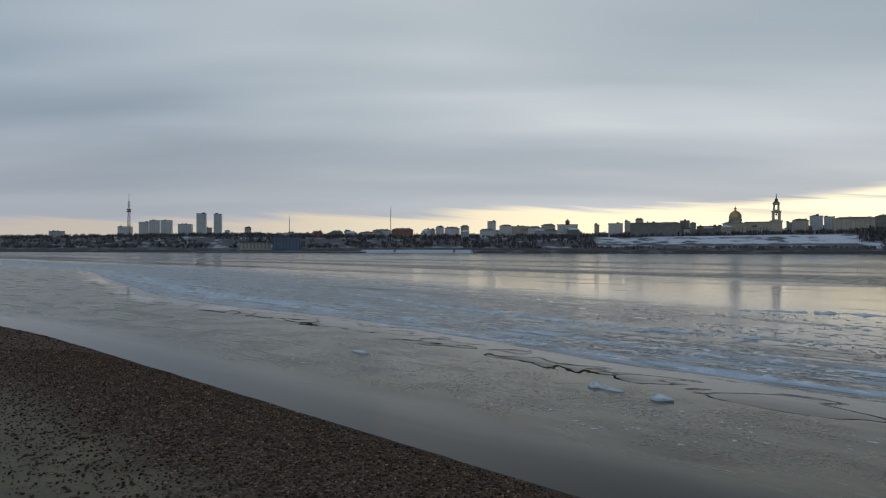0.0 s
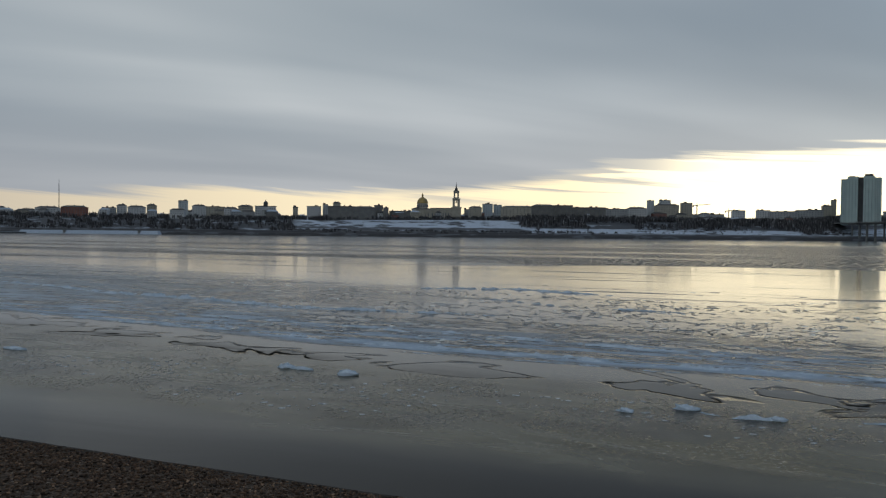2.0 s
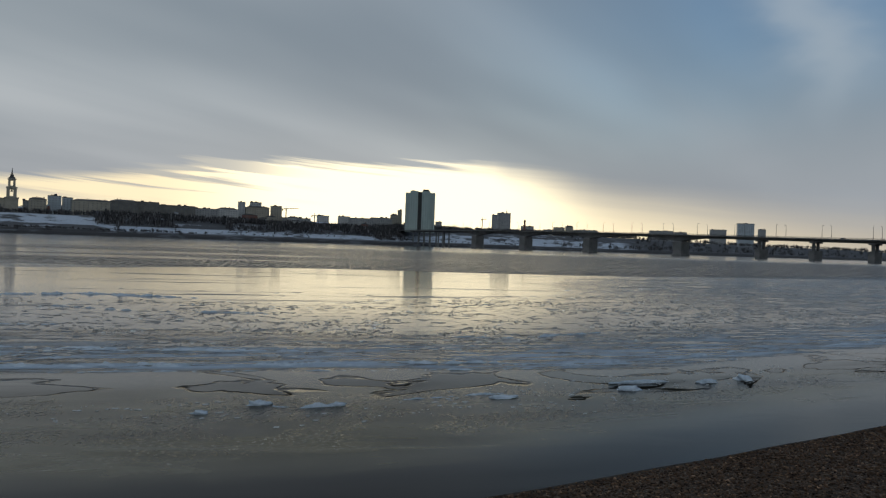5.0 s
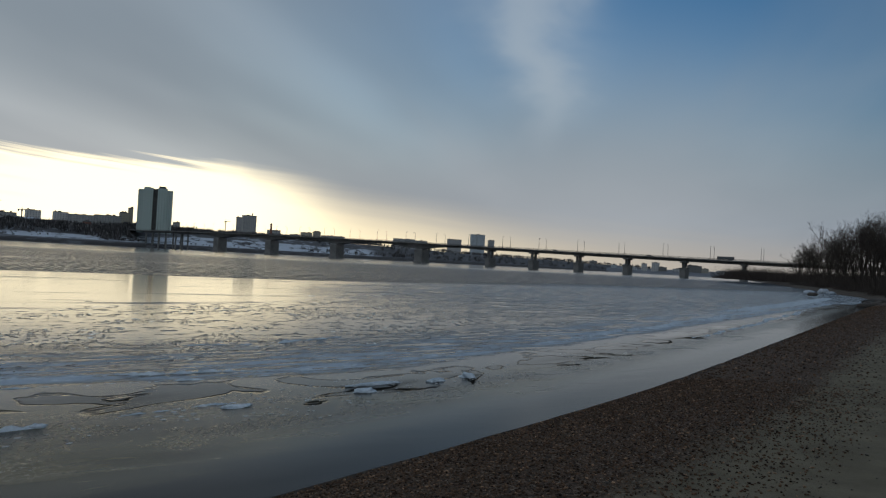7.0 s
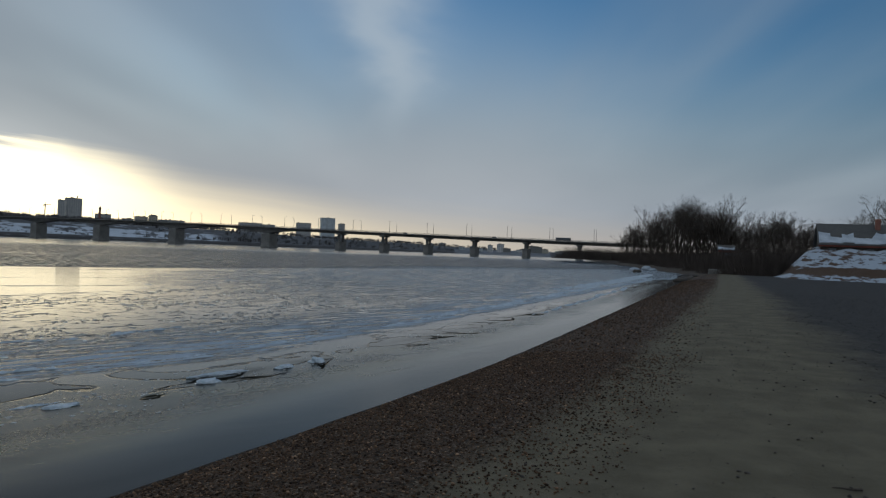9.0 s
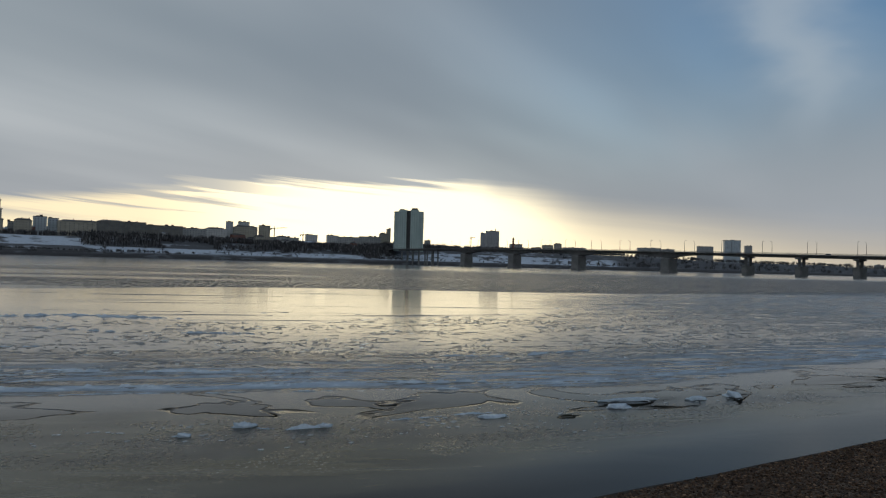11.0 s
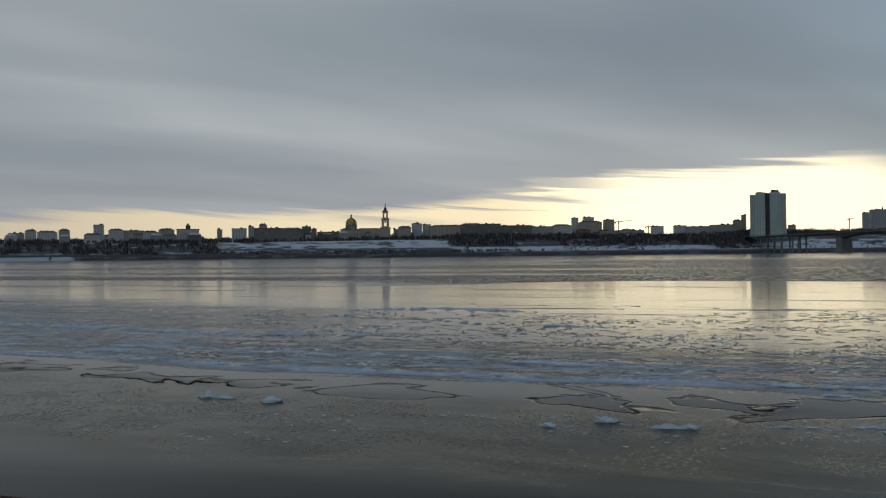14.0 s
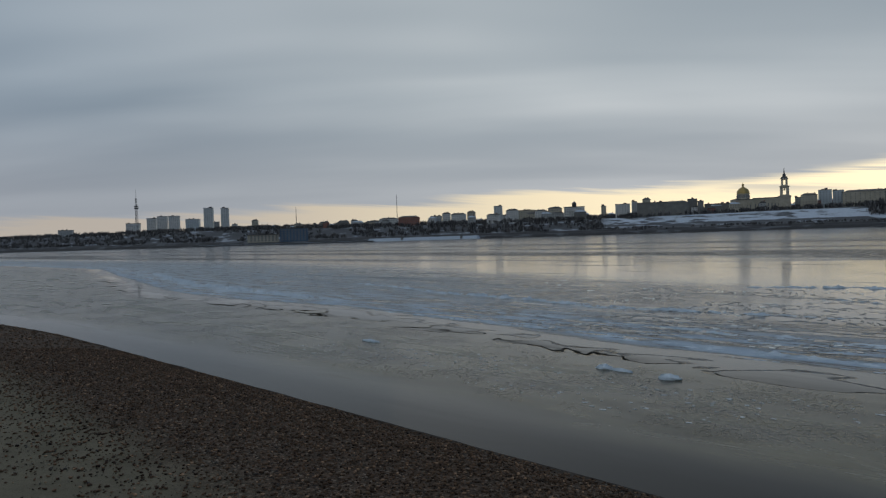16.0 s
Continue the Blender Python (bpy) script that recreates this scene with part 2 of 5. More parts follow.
def river_material():
    """Dark clear ice by the shore, murky thin ice, a blue snowy belt, broken plates, a smooth refrozen sheet, then open rippled water."""
    mat = bpy.data.materials.new("river_ice")
    mat.use_nodes = True
    g = Nodes(mat.node_tree)
    where, q, p, u = shore_frame(g)

    def both(a, *more):
        for b in more:
            a = g.m("MULTIPLY", a, b)
        return a

    def jitter(value, amount):
        return g.m("MULTIPLY", g.m("SUBTRACT", value, 0.5), amount)

    wob = g.noise(g.vec(g.m("MULTIPLY", q, 0.35), p), 0.45, 4.0, 0.55)
    swirl = g.noise(g.vec(g.m("MULTIPLY", q, 0.30), p, 5.0), 0.85, 6.0, 0.55, 1.6)
    veil = g.noise(g.vec(g.m("MULTIPLY", q, 0.22), p, 9.0), 1.3, 6.0, 0.6, 1.0)
    speck = g.noise(where, 15.0, 5.0, 0.65)
    grain = g.noise(where, 38.0, 3.0, 0.6)
    patch = g.noise(where, 0.8, 4.0, 0.6)
    # lines that run along the river, each a little askew to the shore
    shelf = g.curve(q, -80.0, 80.0, 60.0, ((-80, 24), (-45, 15.5), (-30, 12.6), (-18, 12.9), (-10, 11.8), (-4, 11.1), (3, 11.0), (7, 10.9), (11, 11.9), (17, 13.8), (32, 18.6), (80, 34.5)))
    broken = g.curve(q, -80.0, 80.0, 80.0, ((-80, 34), (-45, 27), (-30, 22.8), (-16, 18.6), (-10, 18.5), (-7, 22), (-4.5, 27), (0, 25), (6, 27.5), (15, 32.5), (23, 38), (35, 48), (80, 68)))
    s = g.m("SUBTRACT", p, shelf)
    sw = g.m("ADD", s, jitter(wob, 1.1))
    out = g.m("ADD", g.m("SUBTRACT", broken, p), jitter(g.noise(g.vec(g.m("MULTIPLY", q, 0.25), p), 0.5, 5.0, 0.6), 6.0))
    near_shore = g.ramp(g.m("ADD", u, jitter(veil, 1.2)), 0.7, 1.9)
    # murky shallow ice over sand
    shallow = both(near_shore, g.ramp(sw, 0.4, -0.6))
    murk = g.mix(g.ramp(swirl, 0.38, 0.64), (0.022, 0.020, 0.010), (0.078, 0.068, 0.033))
    colour = g.mix(shallow, g.mix(swirl, (0.006, 0.006, 0.007), (0.011, 0.011, 0.012)), murk)
    cloudy = both(g.ramp(veil, 0.50, 0.66), near_shore, g.ramp(sw, -0.4, -2.2))
    colour = g.mix(g.m("MULTIPLY", cloudy, 0.65), colour, (0.120, 0.118, 0.088))
    # frost flowers on the thin ice
    frosty = both(g.ramp(u, 1.6, 2.6), g.ramp(sw, -0.5, -1.5), g.ramp(patch, 0.42, 0.58))
    frost = both(g.ramp(speck, 0.52, 0.62), frosty)
    colour = g.mix(g.m("MULTIPLY", frost, 0.42), colour, (0.40, 0.41, 0.40))
    colour = g.mix(g.m("MULTIPLY", frosty, 0.12), colour, (0.11, 0.115, 0.11))
    # grey ice between the shelf's edge and the snowy belt, flooded in lobes along the edge
    greyice = both(g.ramp(sw, -0.6, 0.4), g.ramp(sw, 2.6, 1.4))
    colour = g.mix(g.m("MULTIPLY", greyice, 0.8), colour, g.mix(veil, (0.055, 0.052, 0.046), (0.125, 0.120, 0.108)))
    lobes = g.noise(g.vec(g.m("MULTIPLY", q, 0.50), g.m("MULTIPLY", p, 0.8), 2.0), 0.75, 3.0, 0.45, 1.4)
    flood = g.m("ADD", g.m("SUBTRACT", lobes, 0.44), g.m("MULTIPLY", g.m("ABSOLUTE", g.m("ADD", s, 0.15)), -0.16))
    puddle = g.ramp(flood, 0.0, 0.012)
    rim = both(g.ramp(g.m("ABSOLUTE", g.m("SUBTRACT", flood, 0.012)), 0.022, 0.002), g.ramp(g.m("ABSOLUTE", s), 1.6, 0.8))
    colour = g.mix(g.m("MULTIPLY", puddle, 0.8), colour, (0.016, 0.016, 0.015))
    colour = g.mix(g.m("MULTIPLY", rim, 0.55), colour, (0.008, 0.008, 0.008))
    # snow-dusted belt in thin layers
    dust = g.noise(g.vec(g.m("MULTIPLY", q, 0.30), g.m("MULTIPLY", p, 2.6)), 1.3, 7.0, 0.68, 0.7)
    snowfield = both(g.ramp(sw, 0.9, 1.5), g.ramp(sw, 7.0, 2.2))
    dense = both(g.ramp(g.m("ADD", s, jitter(wob, 0.9)), 1.1, 1.4), g.ramp(g.m("ADD", s, jitter(wob, 0.9)), 2.4, 1.8), g.ramp(veil, 0.36, 0.50))
    belt = g.m("MAXIMUM", both(snowfield, g.ramp(dust, 0.46, 0.54)), both(dense, g.ramp(dust, 0.42, 0.50)))
    # the sky's blue light is put into this snow colour
    colour = g.mix(g.m("MULTIPLY", belt, 0.80), colour, (0.46, 0.57, 0.70))
    # broken plates frozen together: small tilted chips with snow in between
    field = both(g.ramp(sw, 1.6, 3.4), g.ramp(out, -0.4, 0.4))
    chip = g.noise(g.vec(g.m("MULTIPLY", q, 0.75), p), 2.4, 6.0, 0.72, 0.5)
    thick = g.noise(g.vec(g.m("MULTIPLY", q, 0.3), p, 4.0), 0.35, 3.0, 0.55)
    cut = g.m("SUBTRACT", 0.615, g.m("MULTIPLY", thick, 0.11))
    flecks = both(field, g.ramp(chip, cut, g.m("ADD", cut, 0.05)))
    colour = g.mix(g.m("MULTIPLY", flecks, 0.62), colour, (0.30, 0.36, 0.42))
    left = g.ramp(q, -6.0, -24.0)
    far_right = g.ramp(q, 14.0, 40.0)
    drift = both(g.m("MAXIMUM", left, far_right), g.ramp(sw, 1.0, 3.0), g.ramp(out, -12.0, 3.0), g.ramp(dust, g.m("SUBTRACT", 0.44, g.m("MULTIPLY", left, 0.06)), 0.58))
    colour = g.mix(g.m("MULTIPLY", drift, 0.75), colour, (0.56, 0.64, 0.72))
    rimline = both(g.ramp(g.m("ABSOLUTE", out), 0.35, 0.1), g.ramp(thick, 0.35, 0.5))
    colour = g.mix(g.m("MULTIPLY", rimline, 0.7), colour, (0.30, 0.37, 0.44))
    # the smooth sheet and the open water behind it
    lip = g.m("ADD", g.curve(q, -80.0, 80.0, 80.0, ((-80, 46), (-17, 48.5), (0, 57), (25, 56), (58, 61), (80, 64))), jitter(wob, 1.5))
    open_water = both(g.ramp(g.m("SUBTRACT", p, lip), 0.0, 1.0), g.ramp(g.m("ADD", p, g.m("MULTIPLY", left, 60.0)), 300.0, 180.0))
    bands = g.noise(g.vec(g.m("MULTIPLY", q, 0.006), g.m("MULTIPLY", p, 0.055)), 1.0, 4.0, 0.6)
    open_water = both(open_water, g.ramp(g.m("SUBTRACT", bands, g.m("MULTIPLY", g.ramp(q, 20.0, -40.0), 0.12)), 0.34, 0.44))
    gust = g.noise(g.vec(g.m("MULTIPLY", q, 2.8), g.m("MULTIPLY", p, 0.34)), 1.0, 6.0, 0.8)
    streaks = g.noise(g.vec(g.m("MULTIPLY", q, 0.05), g.m("MULTIPLY", p, 0.75), 6.0), 1.0, 6.0, 0.65)
    sheet_zone = g.ramp(out, 0.2, -1.0)
    lines = both(sheet_zone, g.ramp(streaks, 0.57, 0.63), g.m("SUBTRACT", 1.0, open_water))
    colour = g.mix(g.m("MULTIPLY", lines, 0.45), colour, (0.20, 0.23, 0.26))
    rough = g.m("ADD", 0.12, both(open_water, g.ramp(gust, 0.45, 0.55, 0.03, 0.46)))
    for mask, more in ((g.m("MAXIMUM", g.m("MAXIMUM", belt, drift), flecks), 0.5), (frosty, 0.02), (frost, 0.22), (shallow, 0.08), (cloudy, 0.12), (lines, 0.35), (greyice, 0.06)):
        rough = g.m("ADD", rough, g.m("MULTIPLY", mask, more))
    rough = g.m("SUBTRACT", rough, g.m("MULTIPLY", puddle, 0.10))
    b = g.add("ShaderNodeBsdfPrincipled")
    g.put(b.inputs["Base Color"], colour)
    g.put(b.inputs["Roughness"], g.m("MAXIMUM", rough, 0.05))
    b.inputs["IOR"].default_value = 1.33
    # shine lowered to darken lobes, rims and near-shore ice, there imitating lens vignetting
    g.put(b.inputs["Specular IOR Level"], g.m("SUBTRACT", 0.5, g.m("ADD", g.m("MULTIPLY", puddle, 0.22), g.m("ADD", g.m("MULTIPLY", rim, 0.16), g.m("MAXIMUM", g.ramp(u, 2.2, 0.4, 0.0, 0.30), both(shallow, g.ramp(veil, 0.40, 0.60, 0.28, 0.10)))))))
    # relief: crumbs, layers, tilted chips and, in the open, wind ripples
    height = both(g.m("MAXIMUM", belt, drift), dust, 0.09)
    height = g.m("ADD", height, both(flecks, chip, 0.05))
    height = g.m("SUBTRACT", height, g.m("MULTIPLY", rim, 0.02))
    height = g.m("ADD", height, both(g.noise(g.vec(g.m("MULTIPLY", q, 1.6), g.m("MULTIPLY", p, 0.45)), 1.7, 5.0, 0.7), open_water, 0.28))
    height = g.m("ADD", height, both(frost, grain, 0.010))
    height = g.m("ADD", height, both(swirl, 0.004))
    k = g.add("ShaderNodeBump")
    k.inputs["Strength"].default_value, k.inputs["Distance"].default_value = 1.0, 1.0
    g.put(k.inputs["Height"], height)
    g.put(b.inputs["Normal"], k.outputs[0])
    g.put(g.add("ShaderNodeOutputMaterial").inputs[0], b.outputs[0])
    return mat


def beach_material():
    """Wet dark gravel by the water, then damp sand with a few stones, drier and litter-strewn behind."""
    mat = bpy.data.materials.new("beach")
    mat.use_nodes = True
    g = Nodes(mat.node_tree)
    where, q, _, u = shore_frame(g)
    wob = g.noise(where, 0.7, 4.0)
    edge_u = u
    u = g.m("ADD", u, g.m("MULTIPLY", g.ramp(q, 4.0, 60.0), 1.1))
    u = g.m("ADD", u, g.m("MULTIPLY", g.m("SUBTRACT", wob, 0.5), 1.1))
    stone = g.cells(where, 42.0, out="Color")
    pit = g.cells(where, 42.0)
    grain = g.noise(where, 220.0, 2.0)
    patch = g.noise(where, 1.6, 4.0)
    sep = g.add("ShaderNodeSeparateColor")
    g.put(sep.inputs[0], stone)
    gravel = g.mix(sep.outputs[0], (0.010, 0.007, 0.005), (0.115, 0.074, 0.050))
    gravel = g.mix(g.ramp(sep.outputs[1], 0.88, 0.96), gravel, (0.19, 0.150, 0.118))
    crumbs = g.noise(where, 75.0, 5.0, 0.7)
    sand = g.mix(g.ramp(patch, 0.3, 0.7), (0.125, 0.110, 0.074), (0.190, 0.168, 0.118))
    sand = g.mix(g.ramp(crumbs, 0.42, 0.30), sand, (0.045, 0.037, 0.028))
    sand = g.mix(g.m("MULTIPLY", grain, 0.5), sand, (0.06, 0.05, 0.04))
    back = g.mix(g.ramp(g.noise(where, 5.0, 5.0, 0.65), 0.40, 0.62), (0.028, 0.026, 0.026), (0.064, 0.060, 0.058))
    back = g.mix(g.ramp(crumbs, 0.46, 0.36), back, (0.018, 0.016, 0.015))
    is_sand = g.ramp(u, -2.5, -3.4)
    colour = g.mix(is_sand, gravel, sand)
    colour = g.mix(g.ramp(g.m("ADD", edge_u, g.m("MULTIPLY", g.m("SUBTRACT", wob, 0.5), 2.5)), -6.2, -8.2), colour, back)
    colour = g.mix(g.ramp(edge_u, -0.35, 0.05), colour, (0.018, 0.014, 0.012))
    b = g.add("ShaderNodeBsdfPrincipled")
    g.put(b.inputs["Base Color"], colour)
    g.put(b.inputs["Roughness"], g.ramp(u, -0.7, 0.0, 0.9, 0.8))
    b.inputs["Specular IOR Level"].default_value = 0.25
    height = g.m("ADD", g.m("MULTIPLY", g.m("SUBTRACT", 1.0, is_sand), g.m("MULTIPLY", pit, -0.35)), g.m("MULTIPLY", grain, 0.08))
    height = g.m("ADD", height, g.m("MULTIPLY", g.noise(where, 9.0, 6.0, 0.7), 0.55))
    k = g.add("ShaderNodeBump")
    k.inputs["Strength"].default_value, k.inputs["Distance"].default_value = 0.9, 0.05
    g.put(k.inputs["Height"], height)
    g.put(b.inputs["Normal"], k.outputs[0])
    g.put(g.add("ShaderNodeOutputMaterial").inputs[0], b.outputs[0])
    return mat


def bank_material():
    """Far slope: snow with bare earth and brush showing through, bare soil and stone near the water."""
    mat = bpy.data.materials.new("snowy_bank")
    mat.use_nodes = True
    g = Nodes(mat.node_tree)
    where = g.add("ShaderNodeTexCoord").outputs["Object"]
    split = g.add("ShaderNodeSeparateXYZ")
    g.put(split.inputs[0], where)
    a, v, z = split.outputs
    blot = g.noise(g.vec(g.m("MULTIPLY", a, 0.4), v, g.m("MULTIPLY", z, 2.0)), 0.09, 5.0, 0.62)
    big = g.noise(g.vec(a, 0.0, z), 0.006, 3.0)
    soil = g.mix(blot, (0.065, 0.070, 0.080), (0.13, 0.132, 0.14))
    low_part = g.ramp(a, 160.0, 180.0)
    past = g.ramp(a, 640.0, 760.0)
    floor_z = g.m("ADD", g.m("SUBTRACT", 13.0, g.m("MULTIPLY", low_part, 7.5)), g.m("MULTIPLY", past, 1.0))
    roof_z = g.m("ADD", g.m("SUBTRACT", 24.5, g.m("MULTIPLY", low_part, 11.0)), g.m("MULTIPLY", past, 8.0))
    on_slope = g.m("MULTIPLY", g.m("MULTIPLY", g.ramp(a, -165.0, -140.0), g.ramp(a, 1260.0, 1200.0)), g.m("MULTIPLY", g.m("GREATER_THAN", z, floor_z), g.m("LESS_THAN", z, roof_z)))
    snowy = g.m("MULTIPLY", on_slope, g.ramp(g.m("ADD", blot, g.m("MULTIPLY", g.m("SUBTRACT", big, 0.5), 0.5)), 0.36, 0.50))
    snowy = g.m("MAXIMUM", snowy, g.m("MULTIPLY", g.ramp(blot, 0.54, 0.62), g.ramp(a, 1080.0, 1260.0, 0.55, 0.10)))
    soil = g.mix(g.ramp(v, 24.0, 20.0), soil, g.mix(blot, (0.045, 0.045, 0.05), (0.085, 0.083, 0.085)))
    snowy = g.m("MULTIPLY", snowy, g.ramp(v, 15.0, 24.0, 0.25, 1.0))
    colour = g.mix(snowy, soil, g.mix(g.noise(where, 0.35, 5.0, 0.7), (0.34, 0.41, 0.51), (0.66, 0.71, 0.78)))
    b = g.add("ShaderNodeBsdfPrincipled")
    g.put(b.inputs["Base Color"], colour)
    b.inputs["Roughness"].default_value = 0.9
    k = g.add("ShaderNodeBump")
    k.inputs["Strength"].default_value, k.inputs["Distance"].default_value = 0.8, 1.2
    g.put(k.inputs["Height"], blot)
    g.put(b.inputs["Normal"], k.outputs[0])
    g.put(g.add("ShaderNodeOutputMaterial").inputs[0], b.outputs[0])
    return mat


M = {
    "river": river_material(), "beach": beach_material(), "bank": bank_material(),
    "grey": surface("grey_panel_wall", (0.30, 0.31, 0.32), (0.42, 0.43, 0.43), 0.85, 0.15, 1.0, 0.1),
    "white": surface("pale_plaster_wall", (0.46, 0.47, 0.48), (0.62, 0.62, 0.61), 0.85, 0.15, 1.0, 0.1),
    "beige": surface("beige_plaster_wall", (0.34, 0.315, 0.26), (0.46, 0.43, 0.36), 0.85, 0.15, 1.0, 0.1),
    "brick": surface("red_brick_wall", (0.20, 0.09, 0.07), (0.28, 0.13, 0.10), 0.9, 0.15, 2.0, 0.1),
    "dark": surface("dark_stone_wall", (0.14, 0.14, 0.135), (0.22, 0.215, 0.20), 0.9, 0.15, 1.0, 0.1),
    "glass": surface("pale_curtain_wall", (0.36, 0.42, 0.47), (0.50, 0.56, 0.60), 0.5, 0.1, 1.0, 0.05),
    "tower": surface("tower_panel", (0.40, 0.43, 0.45), (0.54, 0.57, 0.58), 0.7, 0.1, 1.0, 0.05),
    "teal": surface("green_grey_panel", (0.36, 0.47, 0.45), (0.50, 0.60, 0.57), 0.55, 0.1, 1.0, 0.05),
    "pane": surface("window_glass", (0.11, 0.13, 0.145), (0.19, 0.21, 0.235), 0.25, 0.3, 2.0, 0.0),
    "roof": surface("dark_roof_sheet", (0.05, 0.05, 0.052), (0.10, 0.10, 0.10), 0.7, 0.2, 2.0, 0.05),
    "concrete": surface("bridge_concrete", (0.16, 0.16, 0.155), (0.27, 0.265, 0.255), 0.85, 0.12, 1.5, 0.1),
    "steel": surface("painted_steel", (0.07, 0.075, 0.08), (0.13, 0.135, 0.14), 0.55, 1.0, 8.0, 0.01, 0.4),
    "asphalt": surface("asphalt", (0.04, 0.04, 0.042), (0.06, 0.06, 0.06), 0.9, 0.5, 8.0, 0.02),
    # the far brush's light blue-grey stands in for haze over the river
    "brush": surface("hazed_bare_brush", (0.055, 0.060, 0.070), (0.110, 0.112, 0.120), 0.95, 0.1, 2.0, 0.0, 0.0, True),
    "bark": surface("dark_bark", (0.030, 0.025, 0.021), (0.075, 0.062, 0.052), 0.95, 2.0, 20.0, 0.02),
    "twig": surface("bare_twigs", (0.038, 0.030, 0.027), (0.088, 0.070, 0.060), 0.95, 0.6, 6.0, 0.0),
    "ice": surface("rough_ice", (0.32, 0.41, 0.50), (0.66, 0.74, 0.82), 0.5, 3.0, 26.0, 0.01),
    "frosted": surface("grey_ice_chips", (0.20, 0.22, 0.23), (0.34, 0.38, 0.41), 0.20, 3.0, 30.0, 0.002, 0.0, True),
    "frost": surface("white_frost", (0.40, 0.42, 0.43), (0.62, 0.65, 0.67), 0.7, 3.0, 30.0, 0.002),
    "pebble": surface("wet_pebbles", (0.040, 0.026, 0.018), (0.135, 0.089, 0.061), 0.7, 6.0, 60.0, 0.002, 0.0, True, 0.12),
    "stone": surface("dark_stone", (0.03, 0.027, 0.025), (0.08, 0.07, 0.062), 0.75, 8.0, 60.0, 0.003, 0.0, False, 0.3, 0.8),
    "wood": surface("weathered_wood", (0.035, 0.028, 0.023), (0.085, 0.068, 0.055), 0.9, 3.0, 30.0, 0.005),
    "red": surface("red_painted_boards", (0.11, 0.03, 0.022), (0.17, 0.05, 0.035), 0.8, 1.0, 12.0, 0.01),
    "snow": surface("old_snow", (0.30, 0.36, 0.44), (0.52, 0.58, 0.66), 0.8, 0.8, 12.0, 0.04),
    "gold": surface("dull_gilding", (0.30, 0.22, 0.09), (0.42, 0.31, 0.13), 0.4, 0.5, 4.0, 0.01, 0.8),
    "blue_wall": surface("blue_glazed_wall", (0.03, 0.07, 0.14), (0.06, 0.12, 0.20), 0.45, 0.2, 2.0, 0.02),
    "earth": surface("bare_brown_earth", (0.045, 0.030, 0.020), (0.095, 0.062, 0.042), 0.95, 0.7, 8.0, 0.05),
}


# ---------------------------------------------------------------- mesh helpers
def mesh_of(bm, name, material, smooth=False):
    data = bpy.data.meshes.new(name)
    bm.to_mesh(data)
    bm.free()
    data.materials.append(material)
    if smooth:
        data.polygons.foreach_set("use_smooth", [True] * len(data.polygons))
    return data


def part(name, bm, material, parent=None, label="", smooth=False):
    """Links a bmesh as one mesh object, under a thing or a part."""
    ob = new(name, mesh_of(bm, name, material, smooth))
    ob.parent = parent
    return tagged(ob, label)


def bulk(name, verts, faces, material, smooth=False):
    """A mesh from arrays that were worked out in code."""
    data = bpy.data.meshes.new(name)
    data.from_pydata(verts, [], faces)
    data.materials.append(material)
    if smooth:
        data.polygons.foreach_set("use_smooth", [True] * len(data.polygons))
    return new(name, data)


def box(bm, x0, x1, y0, y1, z0, z1, bevel=0.0):
    """A box added to bm; with a bevel its edges are cut."""
    made = bmesh.ops.create_cube(bm, size=1.0)["verts"]
    bmesh.ops.transform(bm, verts=made, matrix=Matrix.LocRotScale(((x0 + x1) / 2, (y0 + y1) / 2, (z0 + z1) / 2), None, (x1 - x0, y1 - y0, z1 - z0)))
    if bevel:
        edges = list({e for v in made for e in v.link_edges})
        bmesh.ops.bevel(bm, geom=edges, offset=bevel, segments=1, affect="EDGES")
    return bm


def tube(bm, a, b, ra, rb, sides=6):
    """A tapered rod from a to b."""
    a, b = Vector(a), Vector(b)
    turn = (b - a).to_track_quat("Z", "Y").to_matrix().to_4x4()
    made = bmesh.ops.create_cone(bm, cap_ends=True, segments=sides, radius1=ra, radius2=max(rb, 0.001), depth=(b - a).length)["verts"]
    bmesh.ops.transform(bm, verts=made, matrix=Matrix.Translation((a + b) / 2) @ turn)
    return bm


def turned(bm, profile, sides=16, centre=(0, 0)):
    """A solid of revolution from (radius, height) pairs."""
    rings = []
    for r, z in profile:
        rings.append([bm.verts.new((centre[0] + r * math.cos(2 * math.pi * i / sides), centre[1] + r * math.sin(2 * math.pi * i / sides), z)) for i in range(sides)])
    for lo, hi in zip(rings, rings[1:]):
        for i in range(sides):
            bm.faces.new((lo[i], lo[(i + 1) % sides], hi[(i + 1) % sides], hi[i]))
    bm.faces.new(rings[-1])
    return bm


def thing(name, m, label, category, group="", kind=""):
    ob = new(name)
    ob.empty_display_size = 0.5
    ob.matrix_world = m
    return tagged(ob, label, category, group, kind)


def shore_p(q):
    a, b, c = q - 1.2, q - 11.0, -(q + 21.0)
    return 5.42 + 0.135 * (a + np.sqrt(a * a + 1.5)) + 0.04 * (b + np.sqrt(b * b + 9.0)) - 0.06 * (c + np.sqrt(c * c + 4.0))


def shore_xy(q, u):
    """The place q metres along the shore and u metres out from the waterline."""
    p = shore_p(q) + u
    return (p + q) * 0.70711, (p - q) * 0.70711


def beach_z(q, u):
    """Height of the beach behind the waterline (u negative)."""
    back = np.maximum(-u, 0.0)
    z = 0.62 * (1 - np.exp(-back / 2.6))
    return np.where(u > 0, -0.16 * u, z)


# ---------------------------------------------------------------- river and beach
bm = bmesh.new()
bmesh.ops.create_circle(bm, cap_ends=True, radius=4700.0, segments=96)
